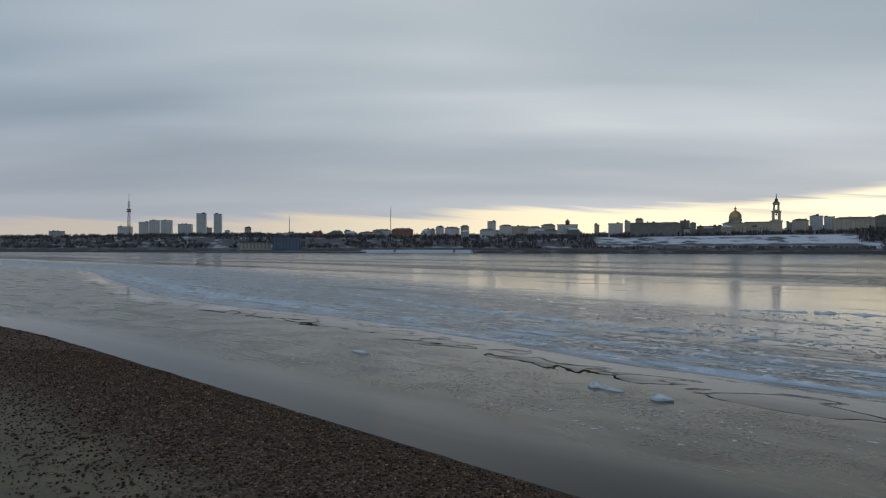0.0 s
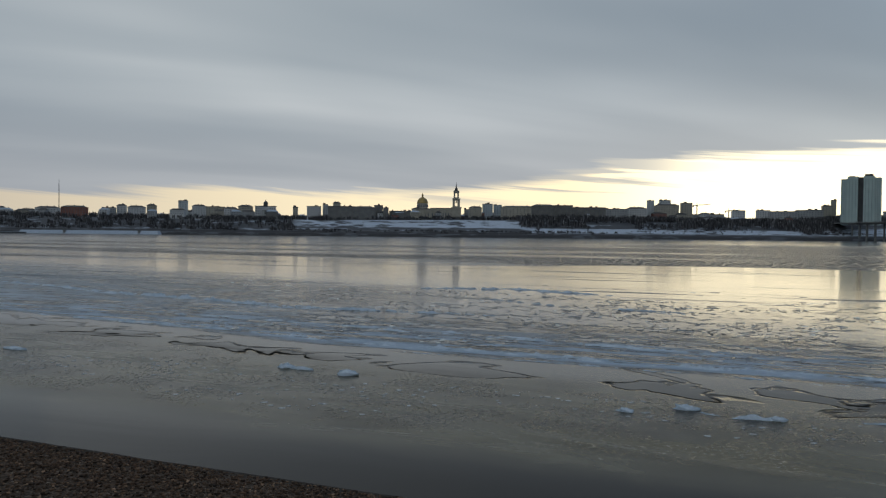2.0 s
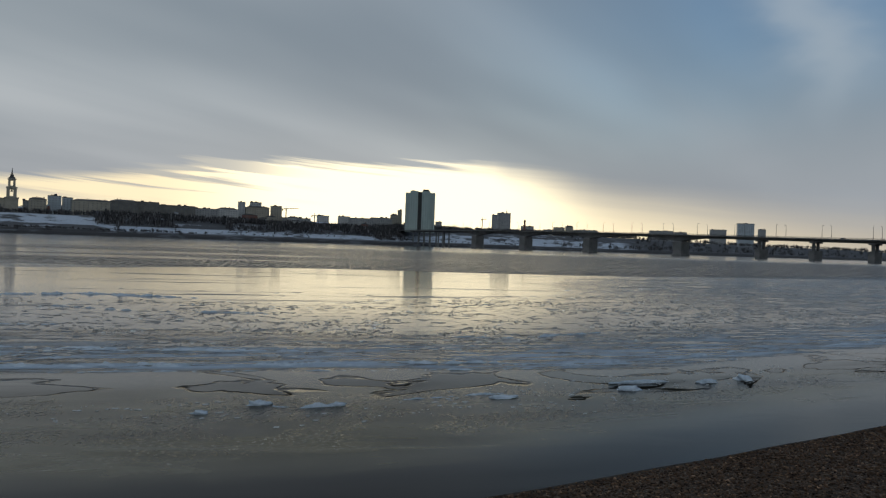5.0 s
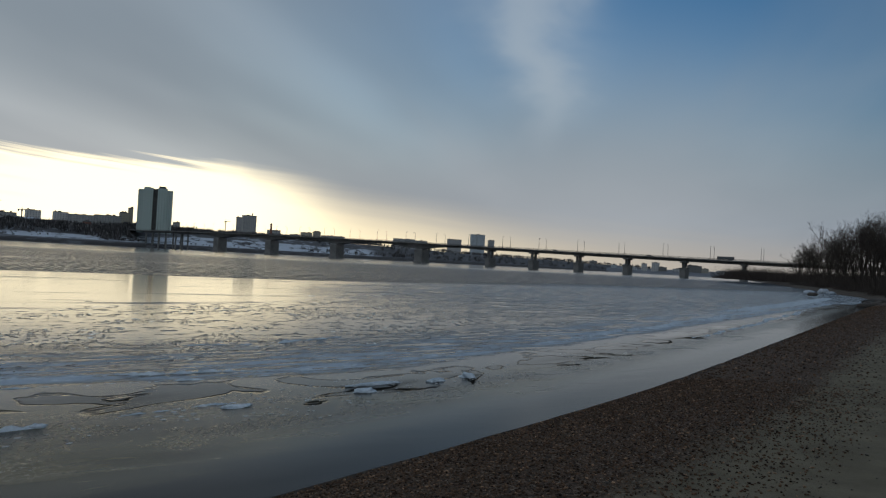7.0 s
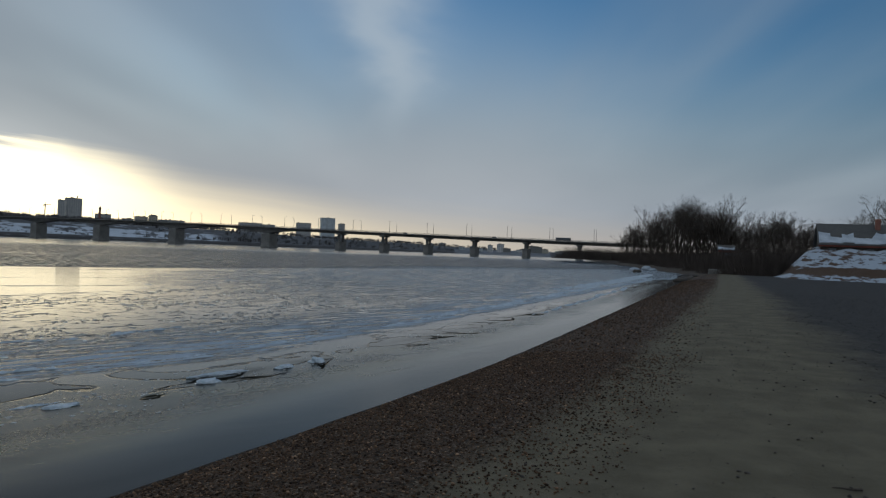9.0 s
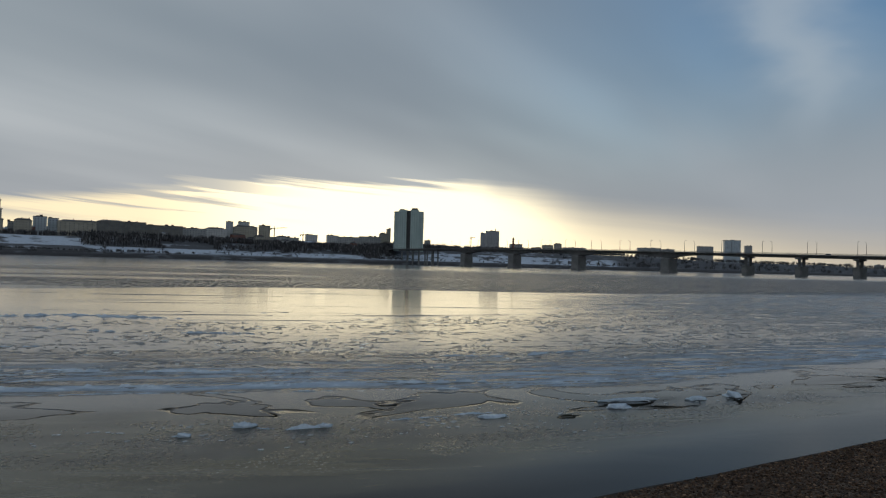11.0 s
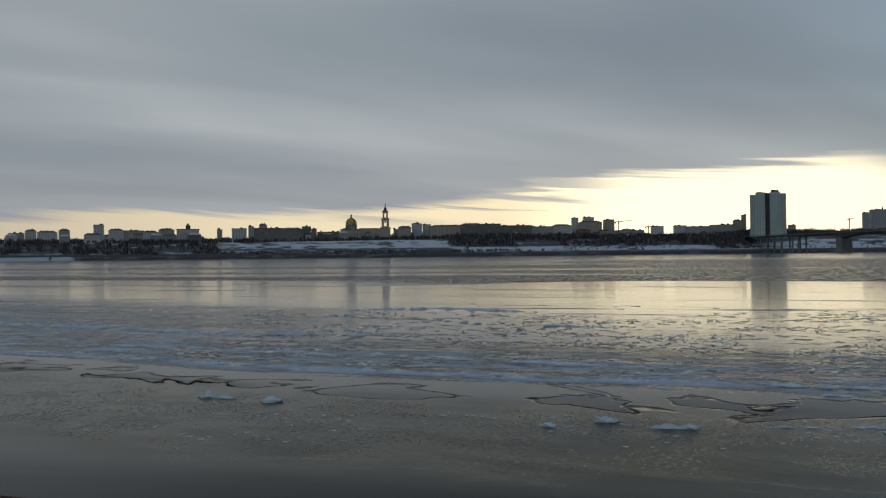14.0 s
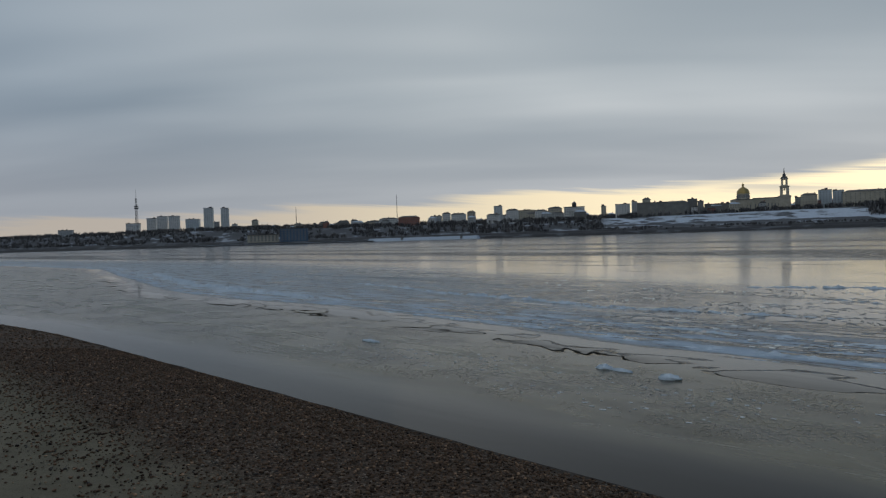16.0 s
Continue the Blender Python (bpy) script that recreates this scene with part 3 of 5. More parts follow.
tagged(part("water", bm, M["river"]), "frozen river with thin clear ice, snow-dusted belts and open rippled water", "river", kind="structure")


def sheet(name, qs, us, height, material):
    """A ground sheet over the shore's own grid."""
    q, u = np.meshgrid(qs, us)
    x, y = shore_xy(q, u)
    z = height(q, u)
    verts = np.stack([x, y, z], -1).reshape(-1, 3).tolist()
    w = len(qs)
    faces = [(i * w + j, i * w + j + 1, (i + 1) * w + j + 1, (i + 1) * w + j) for i in range(len(us) - 1) for j in range(w - 1)]
    return bulk(name, verts, faces, material, True)


def bumps(q, u):
    small = np.array([[noise.noise((a * 0.9, b * 0.9, 0.0)) * 0.006 + noise.noise((a * 2.6, b * 2.6, 2.0)) * 0.004 for a, b in zip(r, s)] for r, s in zip(q, u)])
    return beach_z(q, u) + small


qs = np.concatenate([-np.geomspace(400, 31, 25), np.arange(-30, 60, 0.4), np.geomspace(60, 700, 70)])
us = np.concatenate([-np.geomspace(400, 14.5, 22), np.arange(-14, 1.0, 0.3), [1.2, 2.5]])
tagged(sheet("ground", qs, us, bumps, M["beach"]), "brown gravel and damp sand beach sloping to the river", "beach", kind="structure")

# gravel: thousands of stones, thickest by the water and nearest the walker
rng = np.random.default_rng(5)


def stones(name, count, q_lo, q_hi, u_of, size_of, material):
    t = (1 + 5 ** 0.5) / 2
    ico = np.array([(-1, t, 0), (1, t, 0), (-1, -t, 0), (1, -t, 0), (0, -1, t), (0, 1, t), (0, -1, -t), (0, 1, -t), (t, 0, -1), (t, 0, 1), (-t, 0, -1), (-t, 0, 1)]) / 1.9
    tri = np.array([(0, 11, 5), (0, 5, 1), (0, 1, 7), (0, 7, 10), (0, 10, 11), (1, 5, 9), (5, 11, 4), (11, 10, 2), (10, 7, 6), (7, 1, 8), (3, 9, 4), (3, 4, 2), (3, 2, 6), (3, 6, 8), (3, 8, 9), (4, 9, 5), (2, 4, 11), (6, 2, 10), (8, 6, 7), (9, 8, 1)])
    q = q_lo + (q_hi - q_lo) * rng.random(count)
    u = u_of(count)
    size = size_of(count)
    x, y = shore_xy(q, u)
    z = beach_z(q, u)
    turn = rng.random(count) * 6.283
    shape = ico[None] * (1 + 0.25 * rng.standard_normal((count, 12, 1)))
    shape = shape * np.stack([size, size * (0.55 + 0.45 * rng.random(count)), size * (0.35 + 0.3 * rng.random(count))], -1)[:, None]
    c, s = np.cos(turn)[:, None], np.sin(turn)[:, None]
    vx = shape[..., 0] * c - shape[..., 1] * s + x[:, None]
    vy = shape[..., 0] * s + shape[..., 1] * c + y[:, None]
    vz = shape[..., 2] + (z + size * 0.25 + 0.004)[:, None]
    verts = np.stack([vx, vy, vz], -1).reshape(-1, 3)
    faces = (tri[None] + 12 * np.arange(count)[:, None, None]).reshape(-1, 3)
    return bulk(name, verts.tolist(), faces.tolist(), material, True)


def near_u(k):
    return -0.04 - 4.3 * rng.beta(1.0, 1.75, k)


def small(k):
    return 0.007 + 0.013 * rng.random(k) ** 2.0


tagged(stones("gravel", 72000, -16.0, 13.0, near_u, small, M["pebble"]), "small brown and grey wet pebbles along the waterline", "gravel", kind="stuff")
tagged(stones("gravel", 15000, 13.0, 80.0, near_u, lambda k: 0.013 + 0.02 * rng.random(k) ** 2, M["pebble"]), "small brown and grey wet pebbles along the waterline", "gravel", kind="stuff")
tagged(stones("gravel", 3000, -34.0, -16.0, near_u, lambda k: 0.014 + 0.02 * rng.random(k) ** 2, M["pebble"]), "small brown and grey wet pebbles along the waterline", "gravel", kind="stuff")
tagged(stones("scattered_pebbles", 2600, -8.0, 22.0, lambda k: -2.6 - 3.5 * rng.random(k) ** 2.2, lambda k: 0.006 + 0.014 * rng.random(k) ** 3, M["stone"]), "loose pebbles strewn thinly over damp sand", "pebbles", kind="stuff")


tagged(stones("beach_litter", 3600, 0.0, 45.0, lambda k: -6.5 - 9.0 * rng.random(k), lambda k: 0.006 + 0.022 * rng.random(k) ** 3, M["stone"]), "dark grit and crumbs strewn over dry sand", "grit", kind="stuff")


# ---------------------------------------------------------------- ice on the river
def floes(name, count, q_lo, q_hi, u_lo, u_hi, size, thick, material, label, power=1.0, stretch=1.6):
    """Broken plates of ice, each an irregular low polygon with its own tilt."""
    verts, faces = [], []
    for _ in range(count):
        q = q_lo + (q_hi - q_lo) * random.random()
        u = u_lo + (u_hi - u_lo) * random.random() ** power
        if noise.noise((q * 0.3, u * 0.7, 7.0)) < 0.02:
            continue
        x, y = shore_xy(q, u)
        r = size * (0.4 + random.random() ** 2 * 1.3)
        sides = random.randint(5, 8)
        lean, tip = random.uniform(-0.025, 0.025), random.uniform(-0.025, 0.025)
        turn = random.uniform(-0.5, 0.5)
        base = len(verts)
        corners = []
        for i in range(sides):
            a = 6.283 * i / sides + random.uniform(-0.3, 0.3)
            k = r * random.uniform(0.6, 1.15)
            lx, ly = k * math.cos(a) * stretch, k * math.sin(a)
            corners.append((lx * math.cos(turn - 0.7) - ly * math.sin(turn - 0.7), lx * math.sin(turn - 0.7) + ly * math.cos(turn - 0.7)))
        top = thick * random.uniform(0.5, 1.3)
        verts += [(x + a, y + b, -0.01) for a, b in corners]
        verts += [(x + a * 0.9, y + b * 0.9, max(top + a * lean + b * tip, 0.004)) for a, b in corners]
        faces.append(tuple(base + sides + i for i in range(sides)))
        faces += [(base + i, base + (i + 1) % sides, base + sides + (i + 1) % sides, base + sides + i) for i in range(sides)]
    return tagged(bulk(name, verts, faces, material), label, "ice", kind="stuff")


floes("ice_chips", 1300, -18, 16, 2.2, 4.4, 0.022, 0.004, M["frost"], "small grey frost chips frozen into thin ice", 0.8)
floes("ice_fragments", 12000, -14, 34, 8.0, 21.0, 0.042, 0.009, M["frosted"], "broken grey ice plates frozen together on the river", 1.3)
floes("ice_fragments", 700, -50, 70, 15.0, 26.0, 0.12, 0.010, M["frosted"], "broken grey ice plates frozen together on the river", 1.5)


def ridge(path, wide, tall, label, seed):
    """A long low ridge of crumbled, snow-dusted ice along a line of (along the shore, across the river) places."""
    q_lo, q_hi = path[0][0], path[-1][0]
    steps, rows = int((q_hi - q_lo) / 0.06), 16
    verts, faces = [], []
    for i in range(steps + 1):
        q = q_lo + (q_hi - q_lo) * i / steps
        ends = max(math.sin(math.pi * i / steps), 0.0) ** 0.35
        mid = float(np.interp(q, [a for a, _ in path], [b for _, b in path])) + 0.35 * noise.noise((q * 0.22, seed, 0.0)) + 0.10 * noise.noise((q * 1.1, seed, 2.0))
        w = wide * ends * (0.65 + 0.7 * noise.noise((q * 0.45, seed, 4.0)))
        for j in range(rows + 1):
            t = j / rows * 2 - 1
            p = mid + t * max(w, 0.02)
            crumble = noise.fractal((q * 1.6, p * 6.5, seed), 0.45, 2.2, 6)
            z = tall * (1 - t * t) * ends * (1.35 * crumble - 0.06) - 0.008
            verts.append(((p + q) * 0.70711, (p - q) * 0.70711, z))
    for i in range(steps):
        for j in range(rows):
            a = i * (rows + 1) + j
            faces.append((a, a + rows + 1, a + rows + 2, a + 1))
    return tagged(bulk("ice_ridge", verts, faces, M["ice"], True), label, "ice ridge", "crumbled ice ridges")


ridge(((-18, 13.9), (-10, 13.3), (-4, 12.8), (2, 12.6), (6, 12.5), (9, 13.2), (14, 14.6)), 0.30, 0.060, "long low ridge of blue-white crumbled ice", 1.0)
ridge(((-6, 12.2), (0, 12.1), (5, 12.0), (9, 12.6), (12, 13.4)), 0.12, 0.035, "thin pale ridge of crushed ice on smooth ice", 2.0)
ridge(((-30, 22.3), (-20, 19.8), (-14, 18.7), (-9, 18.3), (-5, 18.6)), 0.50, 0.10, "broken belt of snow-dusted crumbled ice", 3.0)
ridge(((-11, 27.0), (-7, 28.3), (-2.5, 26.8)), 0.55, 0.09, "broken belt of snow-dusted crumbled ice", 4.0)
ridge(((-7, 23.5), (-3.5, 22.0), (0, 21.5)), 0.25, 0.07, "short pale ridge of crushed ice", 5.5)
ridge(((-15, 15.5), (-8, 15.0), (-3, 14.6), (2, 14.4)), 0.30, 0.05, "belt of pale crushed ice in thin layers", 6.5)
ridge(((4.2, 16.4), (6.5, 16.3), (9.5, 17.4)), 0.22, 0.06, "short pale ridge of crushed ice", 5.0)
ridge(((-60, 23.0), (-40, 17.5), (-28, 16.0), (-20, 15.4)), 0.9, 0.13, "wide belt of snow-dusted crumbled ice", 6.0)
ridge(((1.2, 9.55), (3.0, 9.95), (5.0, 10.1)), 0.07, 0.030, "thin curved white crest of pushed-up ice", 9.0)
ridge(((-0.1, 9.62), (0.45, 9.36), (1.2, 9.47)), 0.06, 0.060, "thin curved white crest of pushed-up ice", 9.7)
ridge(((14, 14.5), (22, 17.3), (34, 21.5), (52, 28.0)), 0.6, 0.09, "belt of pale crushed ice close to the beach", 7.0)
ridge(((22, 14.6), (34, 18.9), (60, 28.5)), 0.35, 0.08, "belt of pale crushed ice close to the beach", 7.7)
ridge(((40, 25.0), (70, 35.0), (110, 50.0)), 1.8, 0.14, "belt of blue-white ice close to the beach", 8.0)


def ice_lump(x, y, long, wide, tall, turn, label):
    """A heap of frozen slush with a snowy top."""
    bm = bmesh.new()
    bmesh.ops.create_icosphere(bm, subdivisions=3, radius=1.0)
    for v in bm.verts:
        k = 1 + 0.45 * noise.fractal(v.co * 1.7 + Vector((x, y, 0)), 0.7, 2.0, 3)
        v.co = Vector((v.co.x * k * long / 2, v.co.y * k * wide / 2, max(v.co.z, -0.15) * k * tall))
    ob = part("ice_lump", bm, M["ice"], None, label, True)
    ob.matrix_world = pose(x, y, 0, 0, 0, turn)
    return tagged(ob, "", "ice lump", "lumps of ice on the shore ice")


ice_lump(6.75, 6.82, 0.30, 0.14, 0.06, -45, "pale lump of frozen slush on thin ice")
ice_lump(7.41, 5.95, 0.20, 0.12, 0.05, -45, "pale lump of frozen slush on thin ice")
ice_lump(5.94, 7.06, 0.22, 0.13, 0.04, -45, "pale lump of frozen slush on thin ice")
ice_lump(3.28, 10.68, 0.34, 0.22, 0.07, -30, "white lump of snowy ice on thin ice")
ice_lump(2.49, 11.66, 0.28, 0.18, 0.07, -30, "white lump of snowy ice on thin ice")
ice_lump(2.70, 11.40, 0.45, 0.10, 0.04, -45, "low streak of snowy ice")
ice_lump(-1.92, 15.43, 0.55, 0.18, 0.05, -45, "low streak of snowy ice")
ice_lump(11.3, 2.89, 0.42, 0.24, 0.06, -40, "white slab of ice frozen in place")
ice_lump(13.67, 1.40, 0.34, 0.28, 0.08, -40, "dark-edged block of ice frozen in place")
ice_lump(12.0, 2.9, 1.2, 0.10, 0.05, -42, "long upturned edge of an ice plate")
ice_lump(12.9, 1.9, 0.45, 0.14, 0.05, -38, "small upturned ice plate")
ice_lump(9.4, 4.3, 0.5, 0.22, 0.03, -45, "flat cake of rough ice")


# ---------------------------------------------------------------- far bank
BANK_N = Vector((math.sin(radians(22)), math.cos(radians(22)), 0))
BANK_R = Vector((math.sin(radians(112)), math.cos(radians(112)), 0))
BANK = Matrix(((BANK_R.x, BANK_N.x, 0, BANK_N.x * 900), (BANK_R.y, BANK_N.y, 0, BANK_N.y * 900), (0, 0, 1, 0), (0, 0, 0, 1)))


def soft(x, lo, hi):
    t = min(max((x - lo) / (hi - lo), 0.0), 1.0)
    return t * t * (3 - 2 * t)


def bank_z(a, v):
    """Height of the far bank, a metres along it and v metres behind its waterline."""
    quay = 4.0 * soft(v, 0.0, 3.0) + 3.0 * soft(v, 12.0, 16.0)
    top = 24.0 + 6.0 * soft(a, -500.0, -1300.0) + 7.0 * soft(a, 560.0, 700.0) + 2.0 * math.sin(a * 0.006)
    slope = (top - 7.0) * soft(v, 26.0, 78.0)
    behind = 0.02 * max(v - 90.0, 0.0)
    rough = 1.3 * noise.noise((a * 0.02, v * 0.03, 0.0)) * soft(v, 20.0, 40.0)
    return quay + slope + behind + rough


def bank_point(a, v):
    return BANK @ Vector((a, v, bank_z(a, v)))


avs = [-2600 + 12.0 * i for i in range(300)] + [1000 + 40 * i for i in range(80)]
vvs = [-1.0, 0.0, 1.5, 3.0, 8.0, 12.0, 14.0, 16.0, 22.0, 26.0, 32.0, 40.0, 48.0, 56.0, 66.0, 78.0, 95.0, 130.0, 200.0, 320.0, 500.0, 900.0]
verts = [(a, v, bank_z(a, v) if v > -1 else -2.0) for v in vvs for a in avs]
k = len(avs)
faces = [(i * k + j, i * k + j + 1, (i + 1) * k + j + 1, (i + 1) * k + j) for i in range(len(vvs) - 1) for j in range(k - 1)]
bank = bulk("far_bank", verts, faces, M["bank"], True)
bank.matrix_world = BANK
tagged(bank, "far river bank with patchy snow above a stone quay", "river bank", kind="structure")


def brush(name, count, a_lo, a_hi, v_lo, v_hi, tall, label):
    """Bare far scrub and trees: clumps of upright ragged blades."""
    verts, faces = [], []
    for _ in range(count):
        a, v = random.uniform(a_lo, a_hi), random.uniform(v_lo, v_hi)
        if noise.noise((a * 0.012, v * 0.03, 3.0)) < -0.22:
            continue
        z = bank_z(a, v)
        h = tall * random.uniform(0.45, 1.15)
        for _ in range(18):
            da, dv = random.gauss(0, h * 0.22), random.gauss(0, h * 0.2)
            lo, hi = random.uniform(0.0, 0.45) * h, random.uniform(0.55, 1.0) * h
            w = random.uniform(0.025, 0.085) * h
            base = len(verts)
            turn = random.uniform(-0.7, 0.7)
            for s, zz, kk in ((-1, lo, 0.5), (1, lo, 0.4), (1.1, (lo + hi) / 2, 0.9), (0.3, hi, 0.4), (-0.9, (lo + hi) / 1.9, 0.9)):
                verts.append((a + da + s * w * kk * math.cos(turn), v + dv + s * w * kk * math.sin(turn), z - 0.2 + zz))
            faces.append((base, base + 1, base + 2, base + 3, base + 4))
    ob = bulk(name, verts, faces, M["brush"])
    ob.matrix_world = BANK
    return tagged(ob, label, "trees", kind="stuff")


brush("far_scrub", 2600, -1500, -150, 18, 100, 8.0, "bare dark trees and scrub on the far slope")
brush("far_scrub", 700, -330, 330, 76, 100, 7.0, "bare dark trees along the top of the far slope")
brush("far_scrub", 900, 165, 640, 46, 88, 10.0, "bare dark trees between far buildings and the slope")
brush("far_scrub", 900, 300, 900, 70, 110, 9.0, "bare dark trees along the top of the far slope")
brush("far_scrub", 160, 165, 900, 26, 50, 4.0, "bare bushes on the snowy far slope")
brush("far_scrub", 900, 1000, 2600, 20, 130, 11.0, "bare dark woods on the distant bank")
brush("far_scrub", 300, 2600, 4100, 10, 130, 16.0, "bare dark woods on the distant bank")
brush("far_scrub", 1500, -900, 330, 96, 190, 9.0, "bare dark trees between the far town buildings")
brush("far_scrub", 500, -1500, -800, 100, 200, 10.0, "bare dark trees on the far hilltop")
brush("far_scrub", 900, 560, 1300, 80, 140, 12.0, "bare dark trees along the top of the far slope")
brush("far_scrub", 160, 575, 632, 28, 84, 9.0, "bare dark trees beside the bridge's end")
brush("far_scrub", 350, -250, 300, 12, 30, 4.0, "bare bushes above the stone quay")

WINDOW = mesh_of(box(bmesh.new(), -0.5, 0.5, -0.5, 0.5, -0.5, 0.5), "window", M["pane"])


def window_grid(owner, w, d, z0, z1, cols, rows, ww, wh):
    """Window panes set proud of a front, each its own part."""
    for i in range(cols):
        for j in range(rows):
            ob = new("window", WINDOW)
            ob.parent = owner
            ob.matrix_basis = Matrix.LocRotScale((-w / 2 + w * (i + 0.5) / cols, -d / 2, z0 + (z1 - z0) * (j + 0.5) / rows), None, (ww, 0.3, wh))


WALLS = {"grey": "grey panel", "white": "pale plastered", "beige": "beige plastered", "brick": "red-brown brick", "dark": "dark-walled", "glass": "pale glazed", "tower": "tall grey panel"}


def block(x, y, turn, w, d, top, style):
    """A far building: wall, roof with its boxes, and rows of windows."""
    local = BANK.inverted() @ Vector((x, y, 0))
    if style in ("dark", "beige", "grey", "white") and w > 15 and top < 50:
        w *= 1.13
    z0 = bank_z(local.x, local.y) - 1.0
    h = max(top - z0, 5.0)
    ob = thing("apartment_block", pose(x, y, z0, 0, 0, turn), f"far {WALLS[style]} building above the river bank", "building", "far town buildings")
    bm = box(bmesh.new(), -w / 2, w / 2, -d / 2, d / 2, 0, h - 0.8)
    box(bm, -w / 2 - 0.25, w / 2 + 0.25, -d / 2 - 0.25, d / 2 + 0.25, h - 1.4, h - 1.0)
    part("wall", bm, M[style], ob)
    bm = bmesh.new()
    pick = random.random()
    if style in ("white", "beige", "dark", "brick") and h < 30 and pick < 0.45:
        e = 0.5
        corner = [bm.verts.new(c) for c in ((-w / 2 - e, -d / 2 - e, h - 0.8), (w / 2 + e, -d / 2 - e, h - 0.8), (w / 2 + e, d / 2 + e, h - 0.8), (-w / 2 - e, d / 2 + e, h - 0.8), (-w / 2 + d * 0.4, 0, h + 1.8), (w / 2 - d * 0.4, 0, h + 1.8))]
        for f in ((0, 1, 5, 4), (1, 2, 5), (2, 3, 4, 5), (3, 0, 4), (3, 2, 1, 0)):
            bm.faces.new([corner[i] for i in f])
        for i in range(2):
            c = random.uniform(-0.35, 0.35) * w
            box(bm, c - 0.5, c + 0.5, -0.5, 0.5, h, h + 2.8)
    else:
        box(bm, -w / 2 - 0.1, w / 2 + 0.1, -d / 2 - 0.1, d / 2 + 0.1, h - 0.8, h)
        for i in range(1 + int(w / 14)):
            c, s = random.uniform(-0.38, 0.38) * w, random.uniform(0.8, 2.2)
            box(bm, c - s, c + s, -1.5, 1.5, h, h + random.uniform(0.8, 2.2))
    part("roof", bm, M["roof"], ob)
    shown = min(h - 4, 12 + h * 0.6)
    rows = max(2, min(9, int(shown / 3.2)))
    cols = max(2, min(9, int(w / 3.6)))
    window_grid(ob, w - 1.6, d, h - 2.0 - rows * 3.1, h - 2.0, cols, rows, 1.15, 1.25)
    return ob


block(-822, 1432, 17, 24.4, 14.9, 43.8, 'grey')
block(-661, 1399, 13, 26.0, 15.7, 52.6, 'white')
block(-619, 1393, 12, 18.4, 11.1, 61.9, 'white')
block(-592, 1382, 12, 19.6, 11.8, 64.9, 'white')
block(-563, 1371, 11, 20.3, 12.2, 64.4, 'white')
block(-518, 1353, 10, 26.1, 15.7, 55.9, 'glass')
block(-471, 1312, 9, 17.2, 10.3, 75.2, 'tower')
block(-434, 1297, 8, 14.2, 8.5, 73.4, 'tower')
block(-466, 1342, 9, 9.8, 5.9, 48.8, 'grey')
block(-425, 1326, 8, 9.8, 5.9, 42.8, 'white')
block(-372, 1283, 7, 11.4, 6.8, 47.0, 'beige')
block(-343, 1260, 6, 18.9, 11.3, 35.5, 'white')
block(-243, 1220, 3, 8.5, 5.0, 34.8, 'grey')
block(-231, 1215, 3, 9.2, 5.5, 36.6, 'beige')
block(-170, 1201, 1, 12.1, 7.1, 38.5, 'white')
block(-129, 1152, -1, 19.0, 11.1, 34.2, 'white')
block(-104, 1153, -2, 28.2, 16.0, 38.2, 'white')
block(-67, 1116, -3, 34.0, 16.0, 38.9, 'brick')
block(-22, 1109, -5, 16.0, 9.3, 38.9, 'grey')
block(-5, 1113, -5, 13.3, 7.7, 42.7, 'white')
block(15, 1094, -6, 20.9, 12.1, 40.3, 'white')
block(36, 1107, -7, 13.3, 7.7, 43.6, 'beige')
block(79, 1090, -9, 13.2, 7.6, 51.3, 'tower')
block(100, 1071, -9, 17.2, 9.8, 43.2, 'white')
block(123, 1072, -10, 25.1, 14.3, 42.5, 'beige')
block(142, 1043, -11, 16.7, 9.5, 39.8, 'white')
block(162, 1034, -12, 18.3, 10.4, 43.0, 'beige')
block(228, 997, -15, 7.2, 4.0, 42.5, 'beige')
block(256, 997, -16, 18.3, 10.3, 44.3, 'white')
block(277, 1010, -17, 8.1, 4.5, 48.3, 'grey')
block(293, 1003, -18, 11.2, 6.2, 50.6, 'beige')
block(286, 952, -18, 35.6, 16.0, 43.3, 'dark')
block(316, 940, -19, 29.0, 16.0, 42.1, 'dark')
block(337, 937, -20, 12.6, 7.0, 45.9, 'dark')
block(345, 928, -21, 7.9, 4.4, 42.4, 'dark')
block(373, 939, -22, 30.8, 16.0, 38.3, 'dark')
block(465, 902, -26, 7.7, 4.3, 42.2, 'grey')
block(472, 888, -27, 17.0, 9.5, 44.5, 'beige')
block(494, 890, -27, 15.5, 8.7, 50.3, 'glass')
block(509, 886, -28, 12.6, 7.1, 49.1, 'glass')
block(530, 864, -29, 43.1, 16.0, 45.9, 'beige')
block(563, 845, -31, 29.7, 16.0, 48.1, 'dark')
block(591, 834, -32, 26.0, 14.7, 48.8, 'dark')
block(624, 816, -34, 44.0, 16.0, 46.0, 'dark')
block(665, 804, -35, 31.1, 16.0, 44.4, 'grey')
block(695, 792, -36, 26.1, 15.0, 46.0, 'white')
block(726, 796, -37, 10.4, 6.0, 58.8, 'tower')
block(748, 789, -38, 16.6, 9.6, 59.5, 'tower')
block(742, 779, -38, 34.7, 16.0, 51.6, 'beige')
block(770, 767, -39, 16.6, 9.6, 55.1, 'beige')
block(809, 762, -41, 40.4, 16.0, 38.6, 'grey')
block(871, 759, -42, 17.3, 10.1, 45.9, 'white')
block(908, 744, -44, 17.5, 10.3, 46.7, 'white')
block(921, 717, -45, 33.0, 16.0, 44.5, 'grey')
block(959, 702, -46, 32.3, 16.0, 47.1, 'grey')
